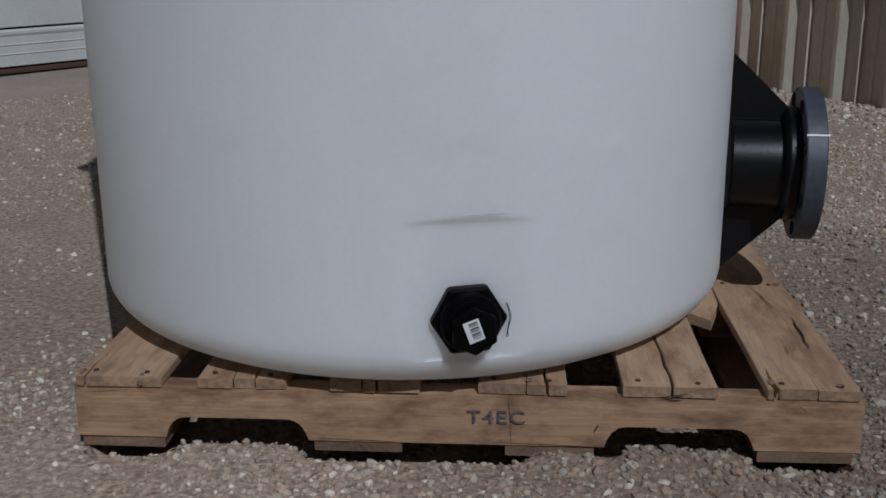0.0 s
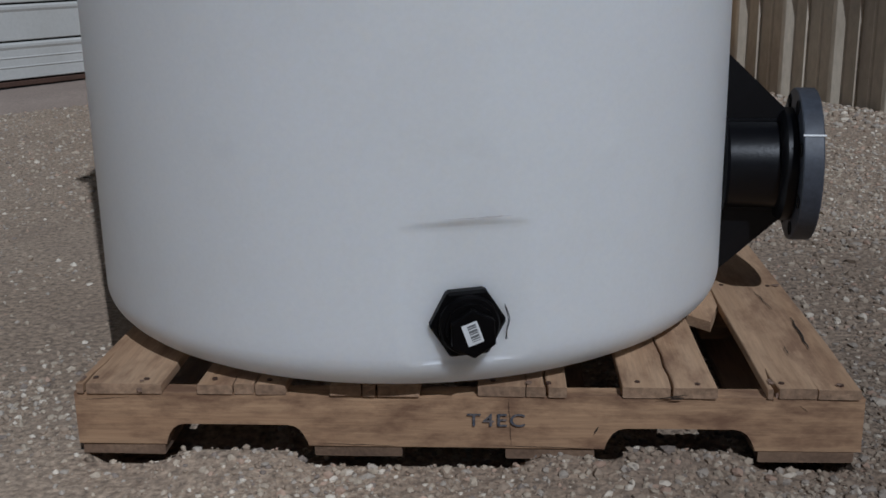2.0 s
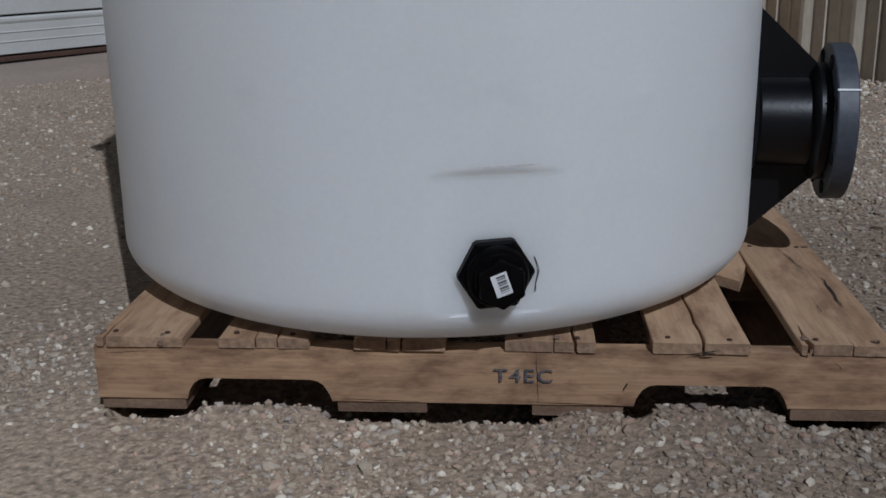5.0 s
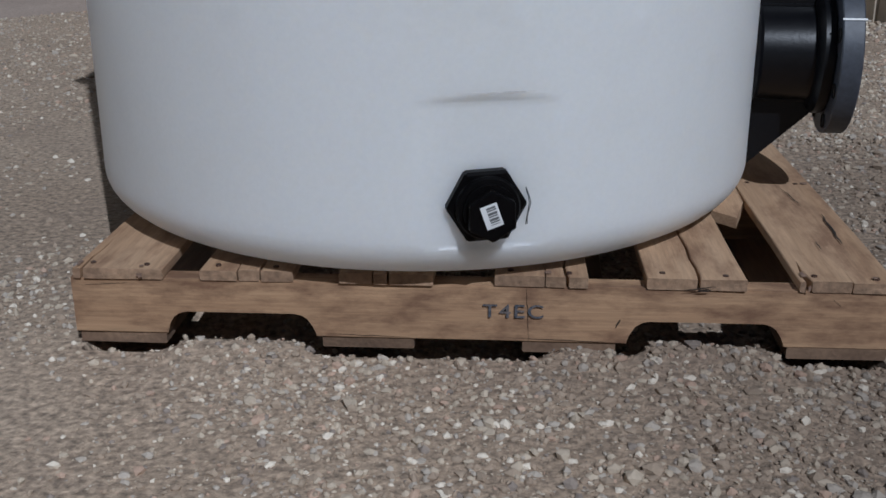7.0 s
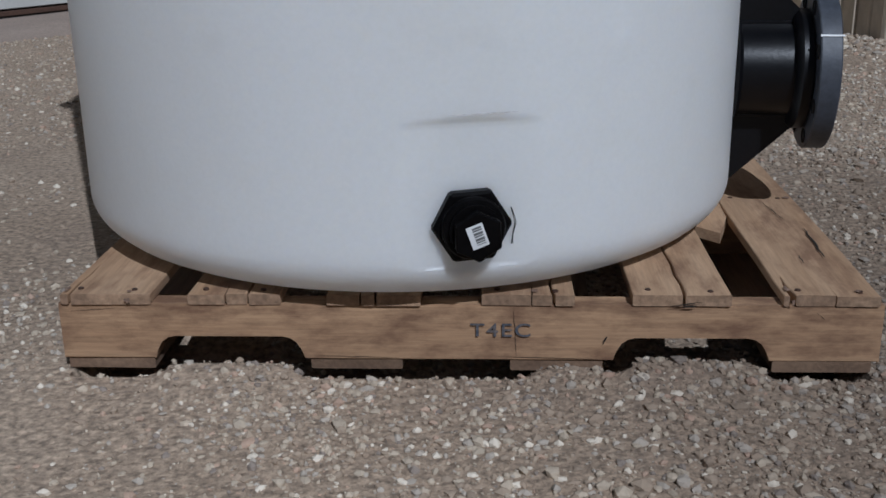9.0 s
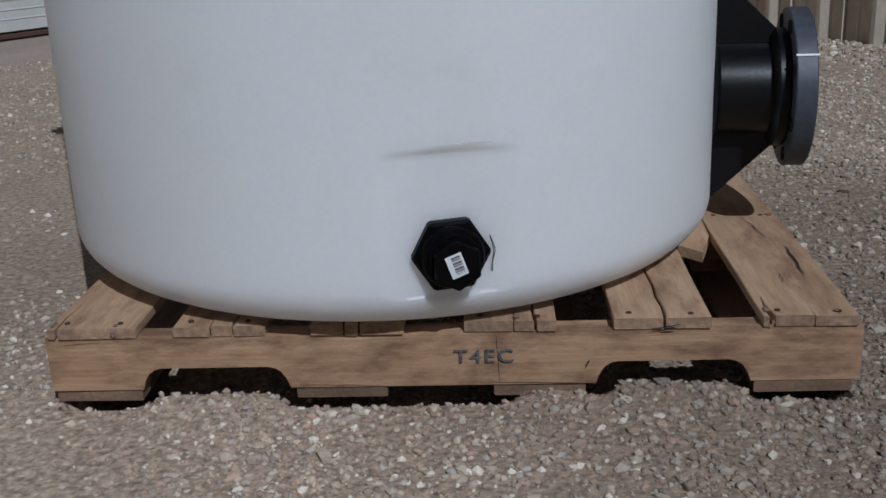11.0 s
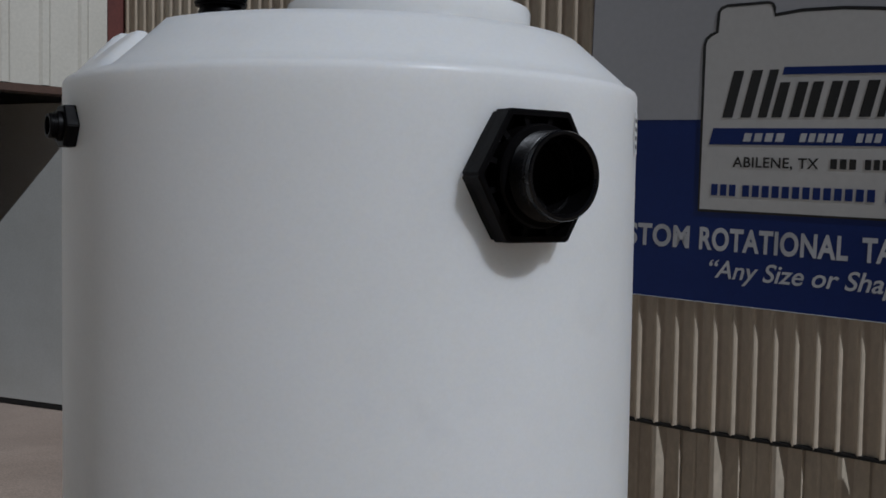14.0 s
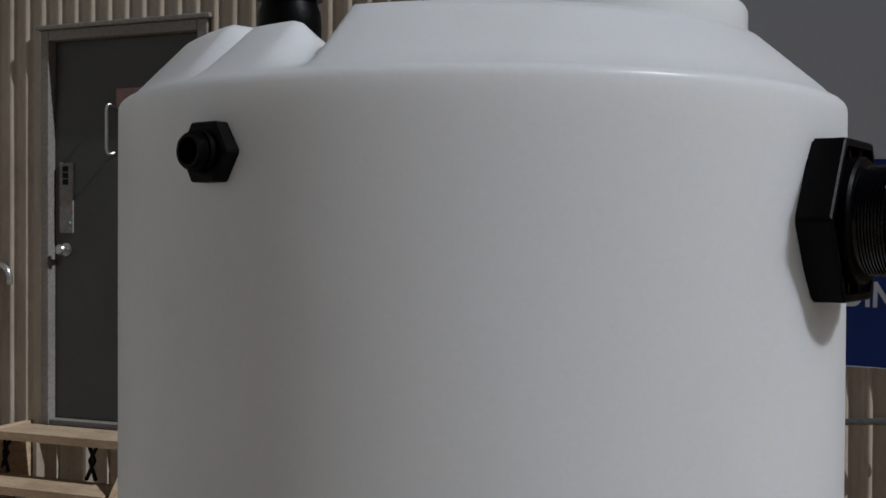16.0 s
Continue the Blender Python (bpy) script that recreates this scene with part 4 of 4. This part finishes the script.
def tank_shell():
    seg = 720
    prof = [(0.0, FLOOR), (0.40, FLOOR), (0.478, FLOOR + 0.0005)]
    prof += [(0.481 + (TR - 0.481) * math.sin(a), FLOOR + 0.074 - 0.074 * math.cos(a)) for a in (0.15, 0.35, 0.55, 0.75, 0.95, 1.10, 1.20, 1.26, 1.31, 1.36, 1.41, 1.46, 1.51)]
    prof += [(TR, z) for z in (0.206, 0.21, 0.24, 0.32, 0.37, 0.385, 0.392, 0.396, 0.40, 0.404, 0.408, 0.412, 0.42, 0.44, *[0.465 + 0.005 * i for i in range(12)], 0.6, 0.75, *[0.812 + 0.005 * i for i in range(13)], 1.0, 1.2, 1.4, 1.6, 1.75, 1.86, 1.870)]
    prof += [(TR - 0.0006, 1.8755), (TR - 0.003, 1.8805), (TR - 0.0075, 1.8845), (0.5715, 1.8865), (0.565, 1.889)]
    rows = []
    bm = bmesh.new()
    for r, z in prof:
        if r == 0:
            rows.append([bm.verts.new((0, 0, z))])
            continue
        ring = []
        for i in range(seg):
            a = 2 * math.pi * i / seg
            rr = r
            if 0.15 < z < 1.86:
                rr += 0.0016 * noise.noise(Vector((2.2 * math.cos(a), 2.2 * math.sin(a), z * 1.6)))
                deg = math.degrees(a) - 360
                for bd, bz in ((-54.9, 0.842), (-54.6, 0.4925)):
                    away = math.hypot(radians(deg - bd) * TR, z - bz)
                    if away < 0.05:
                        rr += 0.0026 * math.exp(-(away / 0.014) ** 2)
                flat = (TR - 0.0090) / math.cos(radians(min(40, abs(deg + 77.2))))
                rr = min(rr, flat + 0.02 * (step(0.392, 0.412, z) + 1 - step(0.177, 0.191, z)))
            ring.append(bm.verts.new((rr * math.cos(a), rr * math.sin(a), z)))
        rows.append(ring)
    for r in (0.55, 0.535, 0.52, 0.505, 0.49, 0.475, 0.462, 0.45, 0.44, 0.42, 0.40, 0.36, 0.32, 0.28, 0.24, 0.20, 0.14, 0.07):
        rows.append([bm.verts.new((r * math.cos(2 * math.pi * i / seg), r * math.sin(2 * math.pi * i / seg), dome_height(r, 360 * i / seg))) for i in range(seg)])
    rows.append([bm.verts.new((0, 0, 1.99))])
    for a, b in zip(rows, rows[1:]):
        for i in range(seg):
            j = (i + 1) % seg
            if len(a) == 1:
                bm.faces.new((a[0], b[i], b[j]))
            elif len(b) == 1:
                bm.faces.new((a[i], a[j], b[0]))
            else:
                bm.faces.new((a[i], a[j], b[j], b[i]))
    return bm


part("shell", tank_shell(), POLY, tank, "white moulded polyethylene shell", True, angle=50)
NECK = pose(0.045, -0.216, 1.975)
neck = lathe([(0.238, 0.0), (0.2345, 0.012), (0.2325, 0.022), (0.2325, 0.044), (0.230, 0.050), (0.224, 0.053), (0.19, 0.0535), (0.18, 0.057), (0.06, 0.064), (0, 0.065)], 96)
part("manway_neck", neck, POLY_SMOOTH, tank, "white round manway neck with flat lid", True, NECK)


def mount(deg, r, z, roll=0.0):
    """A place on the tank's side: x along the side, y up, z straight out."""
    a = radians(deg)
    out = Vector((math.cos(a), math.sin(a), 0))
    up = Vector((0, 0, 1))
    right = up.cross(out)
    m = Matrix((right, up, out)).transposed().to_4x4()
    m.translation = out * r + Vector((0, 0, z))
    return m @ pose(0, 0, 0, 0, 0, roll)


def hexplate(across, z0, z1, hole=0.0, chamfer=0.0):
    bm = bmesh.new()
    outer = hexagon(across)
    small = hexagon(across - 2 * chamfer) if chamfer else outer
    rings = [[bm.verts.new((x, y, z0)) for x, y in outer], [bm.verts.new((x, y, z1 - chamfer)) for x, y in outer], [bm.verts.new((x, y, z1)) for x, y in small]]
    if hole:
        inner = hexagon(hole)
        rings += [[bm.verts.new((x, y, z1)) for x, y in inner], [bm.verts.new((x, y, z0)) for x, y in inner]]
        pairs = list(zip(rings, rings[1:])) + [(rings[-1], rings[0])]
    else:
        pairs = list(zip(rings, rings[1:]))
        bm.faces.new(rings[0])
        bm.faces.new(rings[-1])
    for a, b in pairs:
        for i in range(6):
            j = (i + 1) % 6
            try:
                bm.faces.new((a[i], a[j], b[j], b[i]))
            except ValueError:
                pass
    bmesh.ops.remove_doubles(bm, verts=bm.verts, dist=1e-6)
    r = across / math.sqrt(3)
    side = [e for e in bm.edges if all(math.hypot(v.co.x, v.co.y) > r - 1e-4 for v in e.verts) and abs(e.verts[0].co.z - e.verts[1].co.z) > 1e-5]
    bmesh.ops.bevel(bm, geom=side, offset=across * 0.022, segments=2, affect="EDGES")
    return bm


# large bulkhead fitting, high on the front
M = mount(-76.2, TR - 0.006, 1.7065)
big = part("large_bulkhead_fitting", hexplate(0.217, 0, 0.016), BLACK_PLASTIC, tank, "large black hexagonal bulkhead fitting", m=M)
part("gasket", lathe([(0.104, 0), (0.104, 0.008), (0, 0.008)], 48), DARK_LINE, big, m=pose(0, 0, -0.001))
part("hex_rim", hexplate(0.2165, 0.014, 0.046, 0.196, 0.0025), BLACK_PLASTIC, big)
for i in range(12):
    a = 30 * i + 15
    part("rib", box(0.076, 0.100 if i % 2 else 0.104, -0.0045, 0.0045, 0.014, 0.040), BLACK_PLASTIC, big, m=pose(0, 0, 0, 0, 0, a))
part("collar", lathe([(0.086, 0.014), (0.086, 0.052), (0.083, 0.056), (0.060, 0.056)], 64), BLACK_PLASTIC, big, smooth=True)
prof = [(0.073, 0.05)]
for k in range(9):
    z = 0.060 + 0.0041 * k
    prof += [(0.0715, z), (0.0742, z + 0.0011), (0.0742, z + 0.002), (0.0715, z + 0.0031)]
prof += [(0.0725, 0.098), (0.0725, 0.107), (0.071, 0.110), (0.066, 0.110), (0.063, 0.106), (0.0625, 0.02), (0.056, -0.01), (0.05, -0.04), (0, -0.04)]
part("threaded_spigot", lathe(prof, 64), BLACK_GLOSS, big, "black threaded spigot", True, angle=25)

# small bulkhead fitting, high on the side
M = mount(193.9, TR - 0.004, 1.7865)
small = part("small_bulkhead_fitting", hexplate(0.0745, 0, 0.026, 0, 0.003), BLACK_PLASTIC, tank, "small black hexagonal bulkhead fitting", m=M)
part("gasket", lathe([(0.036, 0), (0.036, 0.006), (0, 0.006)], 32), DARK_LINE, small)
prof = [(0.027, 0.022), (0.027, 0.034)]
for k in range(4):
    z = 0.033 + 0.0032 * k
    prof += [(0.0225, z), (0.0236, z + 0.0008), (0.0236, z + 0.0016), (0.0225, z + 0.0024)]
prof += [(0.0225, 0.046), (0.021, 0.048), (0.017, 0.048), (0.0165, 0.02), (0, 0.02)]
part("threaded_spigot", lathe(prof, 40), BLACK_PLASTIC, small, smooth=True, angle=25)

# drain fitting with plug, low on the front
M = mount(-77.2, TR - 0.0105, 0.2515, 2.0)
drain = part("drain_fitting", hexplate(0.0985, 0, 0.019, 0, 0.004), BLACK_PLASTIC, tank, "black hexagonal drain fitting with plug", m=M)
part("gasket", lathe([(0.047, 0), (0.047, 0.007), (0, 0.007)], 40), DARK_LINE, drain)
part("collar", lathe([(0.045, 0.017), (0.045, 0.027), (0.042, 0.031), (0.0365, 0.0315), (0.0365, 0.040), (0.0, 0.040)], 48), BLACK_PLASTIC, drain, smooth=True)
plug = part("plug", hexplate(0.063, 0.036, 0.055, 0, 0.002), BLACK_PLASTIC, drain, "black hexagonal plug", m=pose(0.001, -0.004, 0, 0, 0, 30))
tag = part("barcode_label", box(-0.0118, 0.0118, -0.0165, 0.0165, 0, 0.0006), PAPER, drain, "white paper barcode label", m=pose(-0.001, -0.002, 0.0554, 0, 0, 17))
for i in range(9):
    bm = box(-0.0045, 0.0085, 0.0, 0.0008 + 0.0010 * (i * 7 % 3), 0.0, 0.0004)
    pr = part("label_print", bm, PRINT, tag, m=pose(0, -0.012 + 0.0028 * i, 0.0007))
    pr.parent = drain
    pr.matrix_basis = pose(-0.001, -0.002, 0.0554, 0, 0, 17) @ pose(0, -0.012 + 0.0028 * i, 0.0007)
for k, (dx, dz) in enumerate(((0.0, 0.0), (0.002, -0.002))):
    pts = curve_points([(0.057, 0.018 + dx, 0.006), (0.060 + dx, 0.0, 0.012), (0.0575, -0.018, 0.010 + dx), (0.056 + dx, -0.034, 0.006)], 6)
    part("plastic_thread", tube(pts, 0.0006, 5), BLACK_PLASTIC, drain, "stray black thread of plastic")

# flanged outlet pipe on the side
M = mount(-5.0, 0, 0.381)
outlet = part("outlet_pipe", lathe([(0.081, 0.55), (0.081, 0.680), (0.077, 0.682), (0.077, 0.56)], 64), BLACK_PIPE, tank, "black flanged outlet pipe", True, M)
part("weld_bead", lathe([(0.081, 0.578), (0.0875, 0.584), (0.081, 0.590)], 64), BLACK_PIPE, outlet, smooth=True)
part("stub_end", lathe([(0.079, 0.676), (0.094, 0.678), (0.104, 0.686), (0.104, 0.702), (0.079, 0.702)], 64), BLACK_PIPE, outlet, smooth=True)
flange = part("flange", lathe([(0.090, 0.705), (0.1365, 0.705), (0.1385, 0.707), (0.1385, 0.738), (0.1365, 0.740), (0.085, 0.740), (0.085, 0.705)], 96), GREY_PLASTIC, outlet,
              "dark grey bolted flange ring", True)
for i in range(8):
    a = radians(45 * i + 22.5)
    part("bolt_hole", lathe([(0.0125, 0.0), (0.0125, 0.0022), (0.0, 0.0022)], 16), DARK_LINE, flange, m=pose(0.119 * math.cos(a), 0.119 * math.sin(a), 0.7026))
part("paint_mark", box(-0.1403, -0.1393, -0.0016, 0.0016, 0.704, 0.742), PAPER, flange, "short white paint line", m=pose(0, 0, 0, 0, 0, -31.5))
part("cover_plate", lathe([(0.0, 0.736), (0.0845, 0.736), (0.0845, 0.740), (0, 0.740)], 48), BLACK_PIPE, outlet)


def gusset(sign):
    bm = bmesh.new()
    out = [(0.568, 0.078), (0.698, 0.078), (0.698, 0.094), (0.586, 0.200), (0.568, 0.202)]
    a = [bm.verts.new((-0.010, sign * y, z)) for z, y in out]
    b = [bm.verts.new((0.010, sign * y, z)) for z, y in out]
    bm.faces.new(a)
    bm.faces.new(b)
    for i in range(5):
        j = (i + 1) % 5
        bm.faces.new((a[i], a[j], b[j], b[i]))
    return bm


for sign_y in (1, -1):
    for x in (-0.011, 0.011):   # welds where each gusset stands on the pipe
        part("weld_bead", tube([(x, sign_y * 0.0815, 0.585 + 0.01 * k) for k in range(11)], 0.0032, 8), BLACK_PIPE, outlet, smooth=True)
part("gusset", gusset(1), BLACK_PIPE, outlet, "black triangular gusset")
part("gusset", gusset(-1), BLACK_PIPE, outlet, "black triangular gusset")

# vent on the top
vent = part("vent_fitting", lathe([(0.040, -0.02), (0.048, 0.012), (0.0525, 0.030), (0.0535, 0.055), (0.052, 0.078), (0.046, 0.094), (0.044, 0.104)], 48), BLACK_PLASTIC, tank, "black threaded vent stack", True, pose(-0.255, 0.19, 1.975))
prof = [(0.044, 0.100), (0.0555, 0.101)]
for k in range(12):
    z = 0.104 + 0.0088 * k
    prof += [(0.0525, z), (0.0568, z + 0.002), (0.0568, z + 0.0045), (0.0525, z + 0.0066)]
part("vent_cap", lathe(prof + [(0.056, 0.212), (0.056, 0.24), (0.05, 0.25), (0, 0.254)], 48), BLACK_PLASTIC, vent, smooth=True, angle=25)

# crease shading painted as a smear, a few marks, and a printed label
CREASE_SHADE = material("brown_crease_shade", (0.56, 0.52, 0.50), 0.6, second=(0.74, 0.73, 0.72), scale=30, fine=160, fine_amount=0.3)


def smear(deg0, deg1, z0, z1, half, r=TR + 0.0021):
    bm = bmesh.new()
    top, low = [], []
    for i in range(25):
        t = i / 24
        a = radians(deg0 + (deg1 - deg0) * t)
        w = half * math.sin(math.pi * t) ** 0.7 * (0.7 + 0.5 * noise.noise(Vector((t * 9, z0, 0)))) + 0.0001
        z = z0 + (z1 - z0) * t
        top.append(bm.verts.new((r * math.cos(a), r * math.sin(a), z + w)))
        low.append(bm.verts.new((r * math.cos(a), r * math.sin(a), z - w * 0.6)))
    for i in range(24):
        bm.faces.new((low[i], low[i + 1], top[i + 1], top[i]))
    return bm


part("scuff_mark", smear(-80.2, -70.6, 0.4062, 0.4068, 0.0012), CREASE_SHADE, tank, "thin brown smear painted for the crease's shade")
STICKER = mount(-35.5, TR + 0.001, 1.80)
sticker = part("printed_label", box(-0.022, 0.022, -0.040, 0.040, 0, 0.0006), PAPER, tank, "small white printed label", m=STICKER)
for i in range(4):
    part("label_print", box(-0.017, 0.016, -0.03 + 0.017 * i, -0.022 + 0.017 * i, 0.0006, 0.001), PRINT, sticker)

# ---- things by the wall ----
# stairs below the door
stairs = thing("wooden_steps", WALL, "pale weathered wooden steps below the grey door", "stairs")
for x in (-4.24, -3.30):
    st = prism([(-0.075, 0.645), (0.31, 0.645), (0.86, -0.03), (0.62, -0.03), (-0.075, 0.36)], 0.038)
    part("side_board", st, STAIR_WOOD, stairs, "pale sloping side board", m=pose(x + 0.019, 0, 0, 0, 0, -90))
for i, (w, z) in enumerate(((0.08, 0.640), (0.25, 0.400), (0.43, 0.142))):
    part("tread", plank(-4.215, -3.325, -w - 0.25, -w, z - 0.042, z, 40 + i), STAIR_WOOD, stairs, "pale wooden tread")
for z, w in ((0.606, 0.22), (0.336, 0.39)):
    for x in (-4.17, -3.60):
        for k in (-1, 1):   # crossed steel straps that tie each tread to the one below
            part("steel_strap", tube([(x - 0.04 * k, -w, z), (x + 0.015 * k, -w - 0.01, z - 0.10), (x - 0.03 * k, -w - 0.02, z - 0.2)], 0.011, 6), BLACK_STEEL, stairs)

# handrail pipe
rail = thing("handrail", WALL, "bent galvanised handrail pipe beside the wooden steps", "handrail")
part("rail_pipe", tube(curve_points([(-4.50, -0.52, 0.0), (-4.51, -0.52, 0.35), (-4.51, -0.51, 0.68), (-4.50, -0.48, 0.82)], 5), 0.020, 12), GREEN_PIPE, rail, "green tinted lower pipe", True)
part("rail_pipe", tube(curve_points([(-4.50, -0.48, 0.82), (-4.46, -0.27, 1.18), (-4.41, -0.08, 1.47), (-4.37, -0.05, 1.505), (-4.325, -0.045, 1.47), (-4.315, -0.045, 1.40)], 6), 0.019, 12), RAIL_PIPE, rail, "bright galvanised upper pipe", True)

# hose reel
REEL = WALL @ pose(-4.79, -0.30, 1.22)
reel = thing("hose_reel", REEL, "wall-mounted reel wound with orange-red hose", "hose reel")


def hoop(x, r, rod):
    return tube([(x, r * math.cos(2 * math.pi * i / 40), r * math.sin(2 * math.pi * i / 40)) for i in range(40)], rod, 8, True)


for x in (-0.13, 0.13):
    rim = part("reel_rim", hoop(x, 0.205, 0.009), REEL_METAL, reel, "pale metal hoop", True)
    for k in range(5):
        a = radians(72 * k + 18)
        part("spoke", tube([(x, 0.03 * math.cos(a), 0.03 * math.sin(a)), (x, 0.205 * math.cos(a), 0.205 * math.sin(a))], 0.011, 8), REEL_METAL, rim)
part("axle", tube([(-0.20, 0, 0), (0.24, 0, 0)], 0.022, 12), BLACK_STEEL, reel)
coil = []
for layer, r in enumerate((0.125, 0.147)):
    for i in range(12 * 24):
        t = i / (12 * 24)
        x = -0.108 + 0.216 * (t if layer == 0 else 1 - t)
        coil.append((x, r * math.cos(2 * math.pi * 12 * t), r * math.sin(2 * math.pi * 12 * t)))
part("hose", tube(coil, 0.0105, 7), ORANGE_HOSE, reel, "orange-red wound hose", True)
part("hose_tail", tube(curve_points([(-0.19, 0.19, 0.29), (-0.185, 0.18, 0.36), (-0.09, 0.14, 0.375), (0.03, 0.10, 0.355), (0.15, 0.04, 0.30), (0.20, -0.02, 0.21), (0.10, -0.08, 0.12)], 8), 0.0115, 8), ORANGE_HOSE, reel, "", True)
part("hose_coupling", tube([(-0.19, 0.19, 0.31), (-0.195, 0.20, 0.23)], 0.017, 10), STEEL, reel, "small steel coupling", True)
part("mounting_plate", box(-0.30, 0.30, 0.20, 0.245, 0.27, 0.34, 0.004), BLACK_STEEL, reel, "black steel bracket plate")
part("side_arm", box(0.195, 0.210, 0.12, 0.262, -0.08, 0.32, 0.004), BLACK_STEEL, reel)
part("side_arm", box(0.195, 0.210, -0.02, 0.13, -0.03, 0.03, 0.004), BLACK_STEEL, reel)
part("brace", tube([(0.20, 0.02, 0.0), (0.20, 0.22, 0.28)], 0.010, 8), BLACK_STEEL, reel)
part("brace", tube([(0.20, 0.24, -0.08), (0.30, 0.25, -0.30)], 0.009, 8), BLACK_STEEL, reel)
part("side_arm", box(-0.210, -0.195, 0.12, 0.262, -0.08, 0.28, 0.004), BLACK_STEEL, reel)
part("side_arm", box(-0.210, -0.195, -0.02, 0.13, -0.03, 0.03, 0.004), BLACK_STEEL, reel)
part("cross_bar", box(-0.28, 0.19, 0.12, 0.15, 0.19, 0.228, 0.004), REEL_METAL, reel, "pale cross bar")
part("gear_case", lathe([(0, 0), (0.05, 0), (0.055, 0.01), (0.055, 0.05), (0.03, 0.06), (0, 0.062)], 20), BLACK_STEEL, reel, "round black gear case", True, pose(0.215, 0.06, 0.0, 0, 90, 0))
for x in (-0.40, -0.165):
    part("leg", box(x - 0.014, x + 0.014, 0.20, 0.235, -0.66, -0.05, 0.002), BLACK_STEEL, reel, "thin black leg")
part("leg", box(0.255, 0.285, 0.235, 0.272, -0.64, 0.34, 0.002), BLACK_STEEL, reel)
part("foot_bar", box(-0.42, 0.285, 0.20, 0.235, -0.64, -0.615, 0.002), BLACK_STEEL, reel)
part("brace", tube([(-0.40, 0.21, -0.64), (-0.20, 0.16, -0.50), (-0.08, 0.16, -0.47)], 0.012, 8), BLACK_STEEL, reel)
part("brace", box(-0.42, 0.27, 0.205, 0.23, -0.10, -0.07, 0.002), BLACK_STEEL, reel)
part("valve", lathe([(0, 0), (0.03, 0), (0.03, 0.05), (0.02, 0.06), (0.02, 0.10), (0, 0.1)], 16), STEEL, reel, "small steel valve", True, pose(0.0, 0.16, -0.56))
part("supply_pipe", tube([(0.10, 0.20, -0.60), (0.10, 0.20, -1.22)], 0.022, 10), BLACK_STEEL, reel)

solid("timber_offcut", box(-3.16, -2.995, -0.115, -0.055, 0.0, 0.072, 0.004), STAIR_WOOD, WALL, "short pale timber offcut against the base panel", "timber")

# splash block on the slab, open towards the steps, with the spout that ends over it
block = thing("splash_block", WALL @ pose(-5.12, -0.64, -0.03), "pale concrete splash block on the slab by the wall", "splash block")
side = [(0.0, 0.0), (0.56, 0.0), (0.56, 0.060), (0.40, 0.078), (0.06, 0.125), (0.012, 0.127), (0.0, 0.118)]
part("block_body", prism(side, 0.36, 0.008), PALE_CONCRETE, block, m=pose(0, -0.002, 0))
part("block_rib", box(0.05, 0.52, 0.150, 0.215, 0.02, 0.066, 0.004), PALE_CONCRETE, block)
# dark bars edge the block; the lower one draws the shadow gap below it
part("edge_bar", box(-0.030, -0.008, -0.020, 0.006, -0.01, 0.110, 0.003), BLACK_STEEL, block, "dark upright bar")
part("edge_bar", box(-0.030, 0.60, -0.024, -0.006, -0.012, 0.012, 0.003), BLACK_STEEL, block, "dark bar for the shadow gap at the block's foot")
spout = thing("drain_spout", WALL @ pose(-4.60, -0.36, 0.075), "short black pipe spout over the splash block", "pipe")
part("spout_pipe", tube([(-0.07, -0.02, 0.0), (0.05, 0.02, 0.005)], 0.042, 16), BLACK_STEEL, spout, "", True)
part("spout_drop", tube(curve_points([(0.05, 0.02, 0.005), (0.10, 0.05, 0.02), (0.12, 0.14, 0.10), (0.12, 0.30, 0.16)], 5), 0.036, 12), BLACK_STEEL, spout, "", True)

# yellow guard post
bollard = thing("bollard", WALL @ pose(-5.385, -1.72, -0.03), "tall yellow painted steel guard post on concrete", "bollard")
part("post_pipe", lathe([(0.075, 0), (0.075, 1.63), (0.066, 1.66), (0.04, 1.675), (0, 1.68)], 32), YELLOW, bollard, "", True)

# bent pipe on the wall
hook = thing("bent_pipe", WALL, "bent grey metal pipe hanging on the siding", "pipe")
part("pipe_bend", tube(curve_points([(-0.25, -0.05, 0.60), (-0.315, -0.09, 0.66), (-0.33, -0.10, 0.75), (-0.27, -0.10, 0.84), (-0.14, -0.09, 0.90), (0.05, -0.08, 0.93), (0.35, -0.06, 0.94)], 8), 0.014, 10), GALV, hook, "", True, pose(0.058, 0, 0))
part("pipe_bracket", box(-0.20, -0.16, -0.06, -0.02, 0.575, 0.61), BLACK_STEEL, hook)
